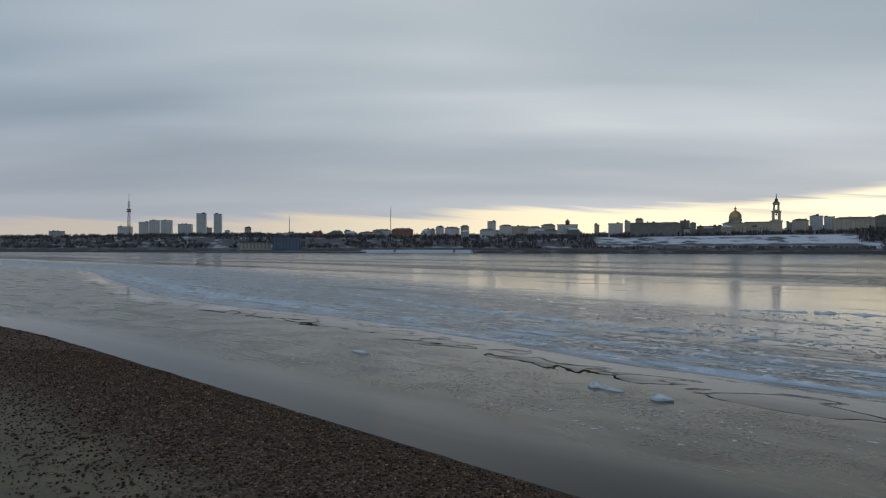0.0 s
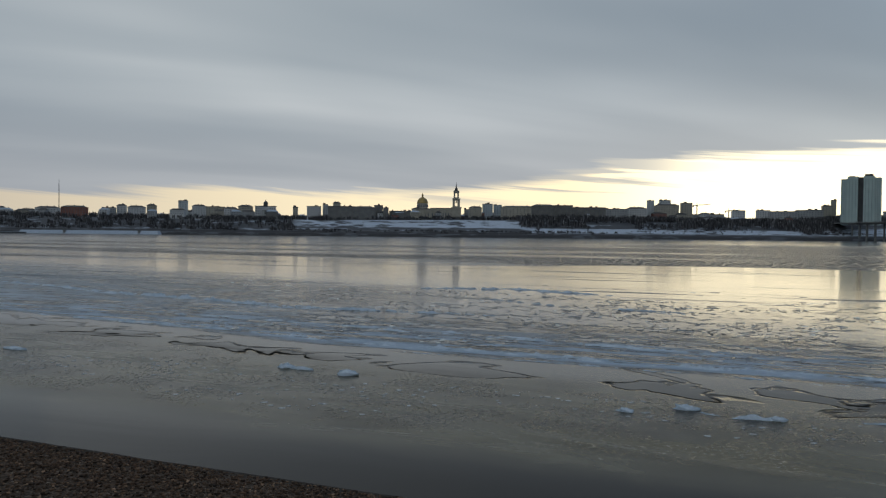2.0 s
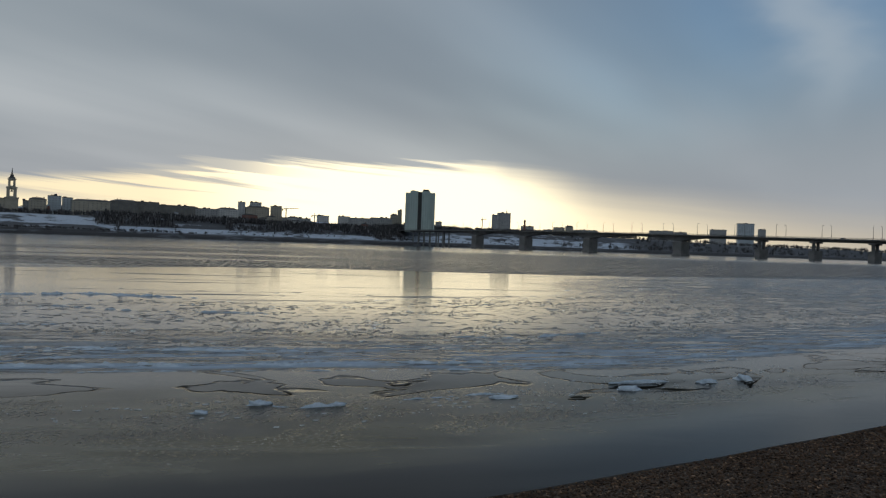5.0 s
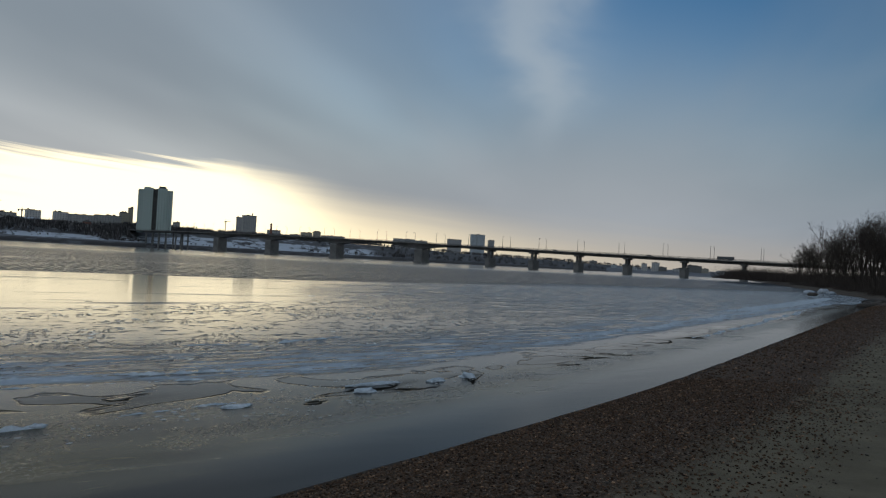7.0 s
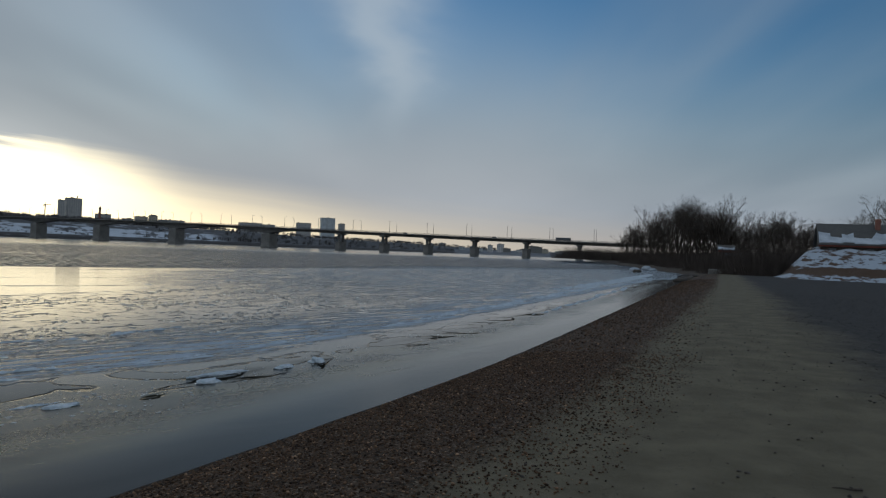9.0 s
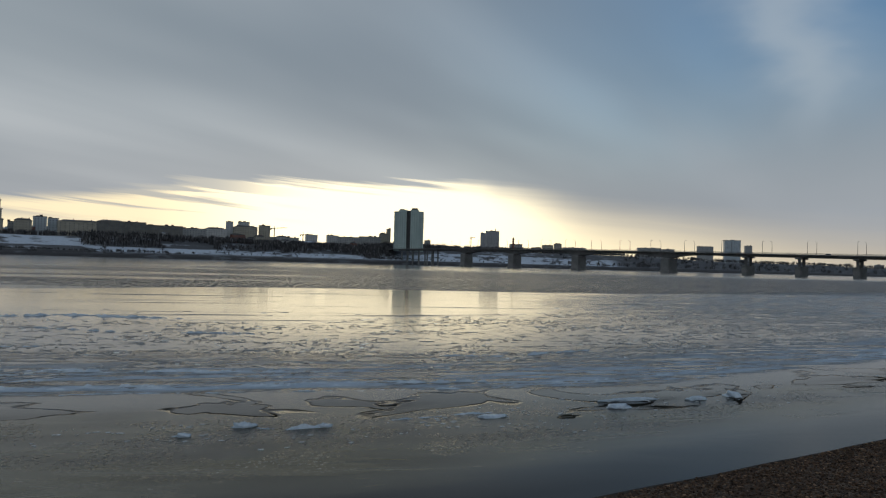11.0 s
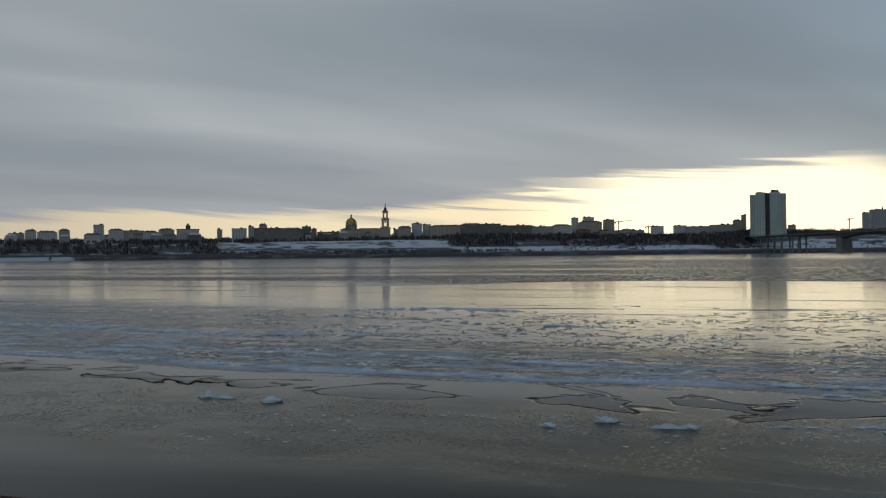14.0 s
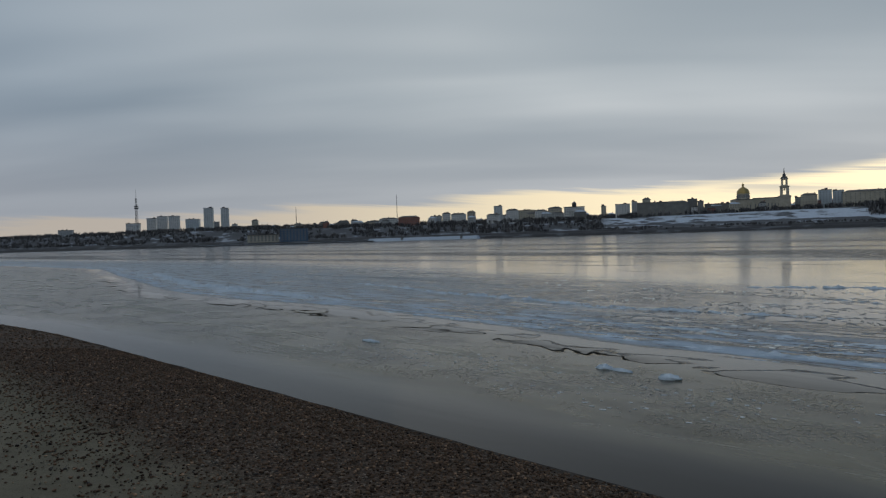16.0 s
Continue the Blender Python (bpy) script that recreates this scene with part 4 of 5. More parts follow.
block(986, 693, -47, 12.7, 7.5, 53.8, 'beige')
block(999, 690, -47, 7.3, 4.3, 63.2, 'beige')
block(1087, 661, -50, 11.1, 6.6, 47.0, 'grey')
block(1348, 674, -53, 11.3, 6.8, 74.8, 'grey')
block(1379, 666, -54, 28.3, 16.0, 80.6, 'grey')
block(1341, 591, -55, 26.0, 14.0, 50.3, 'grey')
block(1399, 567, -56, 17.5, 10.6, 45.4, 'grey')
block(1446, 559, -57, 23.6, 14.3, 52.2, 'beige')
block(1477, 546, -58, 16.7, 10.1, 56.3, 'beige')
block(1529, 525, -59, 47.6, 16.0, 49.6, 'grey')
block(1872, 430, -63, 61.3, 16.0, 62.1, 'grey')
block(1955, 397, -64, 33.3, 16.0, 61.7, 'grey')
block(2210, 337, -67, 45.8, 16.0, 79.6, 'grey')
block(2357, 277, -68, 49.7, 16.0, 105.7, 'glass')
block(2454, 238, -69, 21.7, 13.5, 91.2, 'grey')


def small_house(a, v, w, top, style):
    """A town house between the larger blocks: wall, pitched roof, chimney and windows."""
    z0 = bank_z(a, v) - 1.0
    h, d = max(top - z0, 6.0), min(10.0, w * 0.8)
    ob = thing("town_house", BANK @ pose(a, v, z0, 0, 0, random.uniform(0, 22)), f"far {WALLS[style]} town house under bare trees", "house", "far town houses")
    part("wall", box(bmesh.new(), -w / 2, w / 2, -d / 2, d / 2, 0, h - 2.5), M[style], ob)
    bm = bmesh.new()
    e = 0.4
    c = [bm.verts.new(p) for p in ((-w / 2 - e, -d / 2 - e, h - 2.6), (w / 2 + e, -d / 2 - e, h - 2.6), (w / 2 + e, d / 2 + e, h - 2.6), (-w / 2 - e, d / 2 + e, h - 2.6), (-w / 2 + d * 0.3, 0, h), (w / 2 - d * 0.3, 0, h))]
    for f in ((0, 1, 5, 4), (1, 2, 5), (2, 3, 4, 5), (3, 0, 4), (3, 2, 1, 0)):
        bm.faces.new([c[i] for i in f])
    part("roof", bm, M["roof"] if random.random() < 0.6 else M["snow"], ob)
    part("chimney", box(bmesh.new(), w * 0.2, w * 0.2 + 0.9, -0.5, 0.4, h - 1.5, h + 1.2), M["brick"], ob)
    window_grid(ob, w - 1.5, d, h - 8.5, h - 2.8, max(2, int(w / 3.2)), 2, 1.1, 1.4)


town = random.Random(17)
for i in range(95):
    a = town.uniform(-760, 640)
    big = soft(a, -200, 200)
    small_house(a, town.uniform(84, 150), town.uniform(8, 20), town.uniform(31, 38) + 3 * big, town.choice(("white", "beige", "grey", "beige", "white", "brick", "dark")))


def tower_block():
    """The tall two-winged slab by the bridge."""
    h, z0 = 70.0, 23.0
    ob = thing("tower_block", pose(965, 624, z0, 0, 0, -62), "tall green-grey panel tower block by the bridge", "building")
    part("wing", box(box(bmesh.new(), -25, -15, -9, 9, 0, h - 3), -17, -4, -11, 8, 0, h), M["teal"], ob)
    part("stair_shaft", box(bmesh.new(), -4, 3, -6, 7, 0, h - 1), M["roof"], ob)
    part("wing", box(box(bmesh.new(), 3, 16, -11, 8, 0, h), 15, 24, -9, 9, 0, h - 2.5), M["teal"], ob)
    part("roof_house", box(bmesh.new(), 4, 14, -5, 5, h, h + 3.4, 0.2), M["roof"], ob)
    part("roof_house", box(bmesh.new(), -16, -9, -4, 4, h, h + 1.4, 0.2), M["roof"], ob)
    for w0, w1 in ((-24.6, -17.4), (-16.4, -4.6), (3.6, 15.4), (16.6, 23.6)):
        for j in range(21):
            for c in range(3):
                win = new("window", WINDOW)
                win.parent = ob
                deep = -9 if w0 in (-24.6, 16.6) else -11
                win.matrix_basis = Matrix.LocRotScale((w0 + (w1 - w0) * (c + 0.5) / 3, deep, 3 + j * 3.1), None, (1.1, 0.3, 1.2))
    for j in range(21):
        for c in range(3):
            win = new("balcony", WINDOW)
            win.parent = ob
            win.matrix_basis = Matrix.LocRotScale((-25, -6 + 6 * c, 3 + j * 3.1), None, (1.0, 2.6, 1.2))
    return ob


tower_block()


def lattice_mast(x, y, z0, z1, foot, label, decks=()):
    """A guyless lattice mast: four legs, rings and cross braces."""
    ob = thing("radio_mast", pose(x, y, z0), label, "mast", "far radio masts")
    h = z1 - z0
    bm = bmesh.new()
    for sx, sy in ((-1, -1), (1, -1), (1, 1), (-1, 1)):
        tube(bm, (sx * foot, sy * foot, 0), (sx * foot * 0.5, sy * foot * 0.5, h * 0.8), min(0.4, foot * 0.3), min(0.3, foot * 0.25), 4)
    part("lattice", bm, M["steel"], ob)
    bm = bmesh.new()
    for i in range(16):
        z, k = h * 0.05 * i, foot * (1 - 0.5 * i / 16)
        k2 = foot * (1 - 0.5 * (i + 1) / 16)
        tube(bm, (-k, -k, z), (k2, -k2, z + h * 0.05), 0.22, 0.22, 3)
        tube(bm, (k, -k, z), (-k2, -k2, z + h * 0.05), 0.22, 0.22, 3)
    part("brace", bm, M["steel"], ob)
    part("antenna", tube(bmesh.new(), (0, 0, h * 0.78), (0, 0, h), 0.5, 0.2, 5), M["steel"], ob)
    for z in decks:
        part("platform", box(bmesh.new(), -3.2, 3.2, -3.2, 3.2, z, z + 3.0, 0.3), M["steel"], ob)
    return ob


lattice_mast(-652, 1396, 36, 121.7, 2.4, "tall steel television mast above the far bank", (50.0, 46.0))
lattice_mast(-285, 1248, 28, 67.8, 0.6, "thin steel radio mast above the far bank")
lattice_mast(-91, 1169, 28, 81.0, 0.6, "thin steel radio mast above the far bank")


def domed_church():
    """Cathedral body with a drum and dome, its nave, and a stepped bell tower with a spire."""
    z0 = 24.0
    ob = thing("cathedral", pose(403, 927, z0, 0, 0, -24), "domed classical cathedral of pale stone", "church")
    bm = box(bmesh.new(), -16, 12, -9, 9, 0, 17.5)
    box(bm, -16.4, 12.4, -9.4, 9.4, 16.5, 17.2)
    for s in (-12, -8, -4, 0, 4, 8):
        tube(bm, (s, -9.6, 2), (s, -9.6, 14), 0.6, 0.5, 6)
    part("wall", bm, M["beige"], ob)
    bm = bmesh.new()
    pts = [bm.verts.new(p) for p in ((-16.5, -9.5, 17.5), (12.5, -9.5, 17.5), (12.5, 9.5, 17.5), (-16.5, 9.5, 17.5), (-2, 0, 22))]
    for f in ((0, 1, 4), (1, 2, 4), (2, 3, 4), (3, 0, 4)):
        bm.faces.new([pts[i] for i in f])
    part("roof", bm, M["roof"], ob)
    part("drum", turned(bmesh.new(), [(8.4, 16), (8.4, 19.0), (7.8, 19.2), (7.8, 25.0), (8.6, 25.3), (8.6, 26.0)], 20), M["beige"], ob)
    part("dome", turned(bmesh.new(), [(8.2, 26.0), (8.0, 28.5), (7.0, 31.0), (5.2, 33.2), (2.6, 34.8), (1.3, 35.4), (1.3, 37.5), (1.7, 38.2), (0.9, 39.4), (0.25, 40.2), (0.2, 42.0)], 20), M["gold"], ob, "dull gilded dome", smooth=True)
    for i in range(10):
        a = math.pi * (1 + i / 9)
        win = new("window", WINDOW)
        win.parent = ob
        win.matrix_basis = Matrix.LocRotScale((7.9 * math.cos(a), 7.9 * math.sin(a), 22.2), None, (1.2, 1.2, 3.6))
    for i in range(6):
        win = new("window", WINDOW)
        win.parent = ob
        win.matrix_basis = Matrix.LocRotScale((-14 + i * 4.6, -9, 8.5), None, (1.4, 0.5, 4.0))
    bm = box(bmesh.new(), 12, 50, -6.5, 6.5, 0, 18.5)
    part("nave", bm, M["beige"], ob)
    for i in range(9):
        win = new("window", WINDOW)
        win.parent = ob
        win.matrix_basis = Matrix.LocRotScale((15 + i * 4.0, -6.5, 9.5), None, (1.3, 0.5, 4.0))
    part("nave_roof", box(bmesh.new(), 11.5, 50.5, -7, 7, 18.5, 19.3), M["roof"], ob)
    return ob


domed_church()


def bell_tower():
    z0 = 24.0
    ob = thing("bell_tower", pose(449, 906, z0, 0, 0, -26), "stepped stone bell tower with arches and a spire", "church tower")
    bm = box(bmesh.new(), -7.4, 7.4, -7.4, 7.4, 0, 20, 0.2)
    box(bm, -8.0, 8.0, -8.0, 8.0, 19.0, 20.6)
    part("base", bm, M["beige"], ob)

    def tier(z, h, half, leg, name):
        for sx in (-1, 1):
            for sy in (-1, 1):
                part("pillar", box(bmesh.new(), sx * half - leg / 2, sx * half + leg / 2, sy * half - leg / 2, sy * half + leg / 2, z, z + h - 1.0), M["beige"], ob)
        e = half + leg / 2
        part("parapet", box(bmesh.new(), -e - 0.1, e + 0.1, -e - 0.1, e + 0.1, z, z + 1.6), M["beige"], ob)
        part(name, box(box(bmesh.new(), -e - 0.05, e + 0.05, -e - 0.05, e + 0.05, z + h * 0.78, z + h - 0.9), -e - 0.7, e + 0.7, -e - 0.7, e + 0.7, z + h - 0.9, z + h), M["beige"], ob)

    tier(20.6, 13.0, 3.7, 3.6, "cornice")
    tier(33.6, 10.5, 2.7, 2.6, "cornice")
    part("bell", turned(bmesh.new(), [(0.4, 30.2), (0.9, 29.8), (1.1, 28.6), (1.5, 27.8)], 10), M["steel"], ob)
    bm = turned(bmesh.new(), [(4.2, 44.1), (3.6, 45.6), (2.2, 46.8), (2.0, 48.5), (2.3, 48.8), (1.0, 50.0), (0.15, 58.0)], 10)
    part("spire", bm, M["roof"], ob, smooth=False)
    return ob


bell_tower()


def mansion():
    """Pale house with a columned front, pediment and a small turret."""
    ob = thing("mansion", pose(187, 1010, 22, 0, 0, -11), "pale plastered mansion with columns and a turret", "building")
    part("wall", box(bmesh.new(), -15, 15, -7, 7, 0, 20), M["white"], ob)
    for i in range(6):
        c = -6 + 2.4 * i
        part("column", tube(bmesh.new(), (c, -8.2, 4), (c, -8.2, 15), 0.6, 0.5, 8), M["white"], ob)
    bm = bmesh.new()
    a = [bm.verts.new(p) for p in ((-7.5, -9, 15), (7.5, -9, 15), (0, -9, 19), (-7.5, -6.9, 15), (7.5, -6.9, 15), (0, -6.9, 19))]
    for f in ((0, 1, 2), (5, 4, 3), (0, 2, 5, 3), (1, 4, 5, 2), (0, 3, 4, 1)):
        bm.faces.new([a[i] for i in f])
    part("pediment", bm, M["white"], ob)
    part("roof", box(bmesh.new(), -15.5, 15.5, -7.5, 7.5, 20, 21), M["roof"], ob)
    part("turret", turned(bmesh.new(), [(3.2, 21), (3.2, 25.0), (3.6, 25.3), (2.4, 27.0), (0.8, 28.2), (0.15, 30.0)], 10), M["roof"], ob)
    window_grid(ob, 29, 14, 4, 19, 9, 4, 1.4, 2.0)
    return ob


mansion()


def turret_chapel():
    ob = thing("water_tower", pose(1282, 571, 38), "slim far brick tower with a cap", "tower")
    part("shaft", turned(bmesh.new(), [(2.2, 0), (1.9, 19.0), (2.4, 19.5), (2.4, 20.5)], 10), M["brick"], ob)
    part("cap", turned(bmesh.new(), [(2.3, 20.5), (1.6, 22.3), (0.5, 23.6), (0.12, 25)], 10), M["roof"], ob)


turret_chapel()


def tower_crane(x, y, z0, h, jib, turn):
    ob = thing("tower_crane", pose(x, y, z0, 0, 0, turn), "thin steel construction crane over the town", "crane", "construction cranes")
    part("mast", tube(bmesh.new(), (0, 0, 0), (0, 0, h), 0.8, 0.7, 4), M["steel"], ob)
    part("jib", tube(bmesh.new(), (-jib * 0.3, 0, h), (jib, 0, h + jib * 0.10), 0.6, 0.35, 4), M["steel"], ob)
    part("counterweight", box(bmesh.new(), -jib * 0.32, -jib * 0.22, -1, 1, h - 2.5, h), M["concrete"], ob)
    part("cab", box(box(bmesh.new(), -1, 1, -1, 1, h - 2, h + 0.5), -0.3, 0.3, -0.3, 0.3, h, h + 4), M["steel"], ob)


tower_crane(794, 769, 30, 22, 20, -46)
tower_crane(838, 748, 30, 14, 16, -46)
tower_crane(1175, 614, 34, 22, 8, -60)
tower_crane(1385, 662, 70, 14, 10, -150)


def waterfront():
    """Low riverside buildings and moored pontoons under the far slope."""
    ob = thing("river_terminal", pose(-280, 1012, 4, 0, 0, 8), "low yellow-grey riverside building with wide windows", "building")
    part("wall", box(bmesh.new(), -24, 20, -7, 7, 0, 11), M["beige"], ob)
    part("roof", box(bmesh.new(), -25, 21, -8, 8, 11, 12), M["roof"], ob)
    window_grid(ob, 42, 14, 1.5, 10.5, 8, 3, 2.6, 1.8)
    ob = thing("office_building", pose(-232, 1000, 4, 0, 0, 8), "blue glazed riverside office building", "building")
    part("wall", box(bmesh.new(), -20, 20, -8, 8, 0, 19), M["blue_wall"], ob)
    part("roof", box(bmesh.new(), -20.5, 20.5, -8.5, 8.5, 19, 20), M["roof"], ob)
    window_grid(ob, 38, 16, 1.5, 18.5, 8, 5, 3.0, 2.0)
    for x, y, w in ((-330, 960, 60), (-255, 948, 70), (-190, 935, 60), (-130, 918, 50)):
        ob = thing("landing_stage", pose(x, y, -0.2, 0, 0, 12), "low dark moored landing stage with snow on deck", "pontoon", "moored landing stages")
        part("hull", box(bmesh.new(), -w / 2, w / 2, -4, 4, 0, 1.8, 0.3), M["steel"], ob)
        part("deck_snow", box(bmesh.new(), -w / 2 + 1, w / 2 - 1, -3, 3, 1.8, 2.1), M["snow"], ob)
        part("rail", tube(bmesh.new(), (-w / 2 + 1, -3.6, 2.8), (w / 2 - 1, -3.6, 2.8), 0.06, 0.06, 4), M["steel"], ob)


waterfront()


def snowy_pier(a, v, long, deep, tall):
    """A long low pier whose sloping river side is covered with clean snow."""
    ob = thing("pier", BANK @ pose(a, v, -0.1), "long low pier with clean snow on its sloping side", "pier")
    bm = bmesh.new()
    ends = [[bm.verts.new(p) for p in ((x, -deep / 2, 0), (x * 0.97, -deep * 0.1, tall), (x * 0.97, deep / 2, tall), (x, deep / 2, 0))] for x in (-long / 2, long / 2)]
    for i in range(4):
        bm.faces.new((ends[0][i], ends[1][i], ends[1][(i + 1) % 4], ends[0][(i + 1) % 4]))
    bm.faces.new(ends[0]), bm.faces.new(ends[1])
    part("embankment", bm, M["snow"], ob, "snow-covered sloping embankment")
    for x in (-long * 0.17, long * 0.36):
        part("stair", box(bmesh.new(), x - 1.2, x + 1.2, -deep * 0.42, deep * 0.1, 0.4, tall + 0.4), M["concrete"], ob, "dark concrete steps")


snowy_pier(-405.0, -8.0, 176.0, 14.0, 4.6)

# ---------------------------------------------------------------- bridge
BR_E = BANK_N.copy()
BR_F = Vector((math.sin(radians(112)), math.cos(radians(112)), 0)) * 640
BRIDGE = Matrix(((BR_E.x, -BR_E.y, 0, BR_F.x), (BR_E.y, BR_E.x, 0, BR_F.y), (0, 0, 1, 0), (0, 0, 0, 1)))
PIERS = (83.0, 133.5, 185.6, 234.5, 283.0, 333.3, 421.5, 547.0, 659.3, 760.8)


def deck_z(s):
    return 16.6 + 9.4 * soft(s, -60.0, 760.0)


bridge = thing("road_bridge", BRIDGE, "long concrete road bridge on stone-faced piers", "bridge")


def girder(s0, s1, deep0, deep1, mid):
    """One span: a haunched box girder under the deck."""
    bm, rows = bmesh.new(), []
    for i in range(13):
        t = i / 12
        s = s0 + (s1 - s0) * t
        arch = 1 - (2 * t - 1) ** 2
        deep = (deep0 * (1 - t) + deep1 * t) * (1 - arch) + mid * arch
        z = deck_z(s) - 0.9
        rows.append([bm.verts.new(p) for p in ((s, -6, z), (s, 6, z), (s, 5, z - deep), (s, -5, z - deep))])
    for a, b in zip(rows, rows[1:]):
        for i in range(4):
            bm.faces.new((a[i], a[(i + 1) % 4], b[(i + 1) % 4], b[i]))
    part("girder", bm, M["concrete"], bridge)


marks = (-60.0, -10.0, 35.0) + PIERS + (850.0, 930.0)
for s0, s1 in zip(marks, marks[1:]):
    if s0 < 330:
        girder(s0, s1, 2.2, 2.2, 2.2)
    elif s1 < 340:
        girder(s0, s1, 2.2, 3.0, 2.2)
    else:
        girder(s0, s1, 2.4 if s0 < 340 or s0 > 800 else 6.5, 2.4 if s1 > 800 else 6.5, 2.0)
bm, rows = bmesh.new(), []
for i in range(41):
    s = -80 + 1090 * i / 40
    z = deck_z(s)
    rows.append([bm.verts.new(p) for p in ((s, -10, z), (s, 10, z), (s, 10, z - 0.9), (s, -10, z - 0.9))])
for a, b in zip(rows, rows[1:]):
    for i in range(4):
        bm.faces.new((a[i], a[(i + 1) % 4], b[(i + 1) % 4], b[i]))
part("deck", bm, M["concrete"], bridge)
for side in (-9.8, 9.8):
    bm = bmesh.new()
    for i in range(40):
        a, b = -80 + 26 * i, -80 + 26 * (i + 1)
        tube(bm, (a, side, deck_z(a) + 1.1), (b, side, deck_z(b) + 1.1), 0.09, 0.09, 4)
        tube(bm, (a, side, deck_z(a) + 0.6), (b, side, deck_z(b) + 0.6), 0.07, 0.07, 4)
        for j in range(6):
            s = a + 26 * j / 6
            tube(bm, (s, side, deck_z(s)), (s, side, deck_z(s) + 1.1), 0.07, 0.07, 4)
    part("railing", bm, M["steel"], bridge)
for s in PIERS:
    z = deck_z(s)
    if s < 340:
        bm = box(bmesh.new(), -2.6, 2.6, -8.0, 8.0, -1.0, 8.5, 0.5)
        box(bm, -3.0, 3.0, -8.6, 8.6, 8.3, 9.0, 0.1)
        low = part("pier", bm, M["concrete"], bridge)
        low.matrix_basis = pose(s, 0, 0)
        for side in (-4.2, 4.2):
            col = part("column", tube(bmesh.new(), (0, side, 9), (0, side, z - 4.3), 1.3, 1.6, 8), M["concrete"], bridge)
            col.matrix_basis = pose(s, 0, 0)
        cap = part("pier_cap", box(bmesh.new(), -2.4, 2.4, -8.6, 8.6, z - 4.5, z - 3.0, 0.4), M["concrete"], bridge)
        cap.matrix_basis = pose(s, 0, 0)
    else:
        bm = box(bmesh.new(), -5.2, 5.2, -8.0, 8.0, -1.0, z - 7.2, 0.6)
        box(bm, -6.0, 6.0, -9.0, 9.0, -1.0, 2.2, 0.4)
        low = part("pier", bm, M["concrete"], bridge)
        low.matrix_basis = pose(s, 0, 0)
for s in (838.0, 850.0, 872.0, 890.0, 905.0, 920.0):
    for side in (-6, 6):
        col = part("column", tube(bmesh.new(), (0, side, 0), (0, side, deck_z(s) - 2.6), 1.1, 1.1, 8), M["concrete"], bridge)
        col.matrix_basis = pose(s, 0, 0)


def street_lamp(s, side):
    ob = thing("street_lamp", BRIDGE @ pose(s, side, deck_z(s)), "slim grey lamp post on the bridge deck", "street lamp", "lamp posts on the bridge")
    part("post", tube(bmesh.new(), (0, 0, 0), (0, 0, 11.5), 0.22, 0.13, 5), M["steel"], ob)
    k = -1 if side > 0 else 1
    part("arm", tube(bmesh.new(), (0, 0, 11.4), (0, 2.2 * k, 12.0), 0.10, 0.08, 4), M["steel"], ob)
    part("lamp_head", box(bmesh.new(), -0.2, 0.2, min(2 * k, 3 * k), max(2 * k, 3 * k), 11.9, 12.15), M["steel"], ob)


for i in range(22):
    for side in (-9.4, 9.4):
        street_lamp(28 + 41 * i, side)


def bus(s, side, long, tall):
    ob = thing("bus", BRIDGE @ pose(s, side, deck_z(s)), "dark long bus crossing the bridge", "bus")
    part("body", box(bmesh.new(), -long / 2, long / 2, -1.25, 1.25, 0.45, tall, 0.15), M["steel"], ob)
    for k in range(7):
        c = -long / 2 + 1.2 + k * (long - 2.0) / 7
        part("window", box(bmesh.new(), c, c + 1.2, 1.22, 1.30, 1.5, 2.5), M["pane"], ob)
    for k in (-long * 0.3, long * 0.3):
        for w in (-1.1, 1.1):
            part("wheel", tube(bmesh.new(), (k, w - 0.15, 0.48), (k, w + 0.15, 0.48), 0.48, 0.48, 12), M["roof"], ob)


bus(98.0, 4.0, 14.0, 3.2)


def car(s, side):
    ob = thing("car", BRIDGE @ pose(s, side, deck_z(s)), "small dark car crossing the bridge", "car", "cars on the bridge")
    bm = box(bmesh.new(), -2.1, 2.1, -0.85, 0.85, 0.35, 0.95, 0.12)
    part("body", box(bm, -1.1, 1.2, -0.75, 0.75, 0.9, 1.45, 0.2), M["steel"], ob)
    for k in (-1.3, 1.3):
        for w in (-0.75, 0.75):
            part("wheel", tube(bmesh.new(), (k, w - 0.1, 0.32), (k, w + 0.1, 0.32), 0.32, 0.32, 10), M["roof"], ob)


car(165.0, 4.0)
car(262.0, -4.0)


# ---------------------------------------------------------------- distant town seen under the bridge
# distance haze is mixed into the hill's pale grey-blue colour
M["hill"] = surface("haze_tinted_wooded_hill", (0.10, 0.115, 0.14), (0.20, 0.215, 0.24), 0.95, 0.02, 0.12, 0.0)


def hill_top(azimuth):
    return 30.0 * (0.65 + 0.5 * noise.noise((azimuth * 0.22, 0.0, 5.0))) * soft(azimuth, 116.0, 100.0) * soft(azimuth, 70.0, 80.0) + 7.0


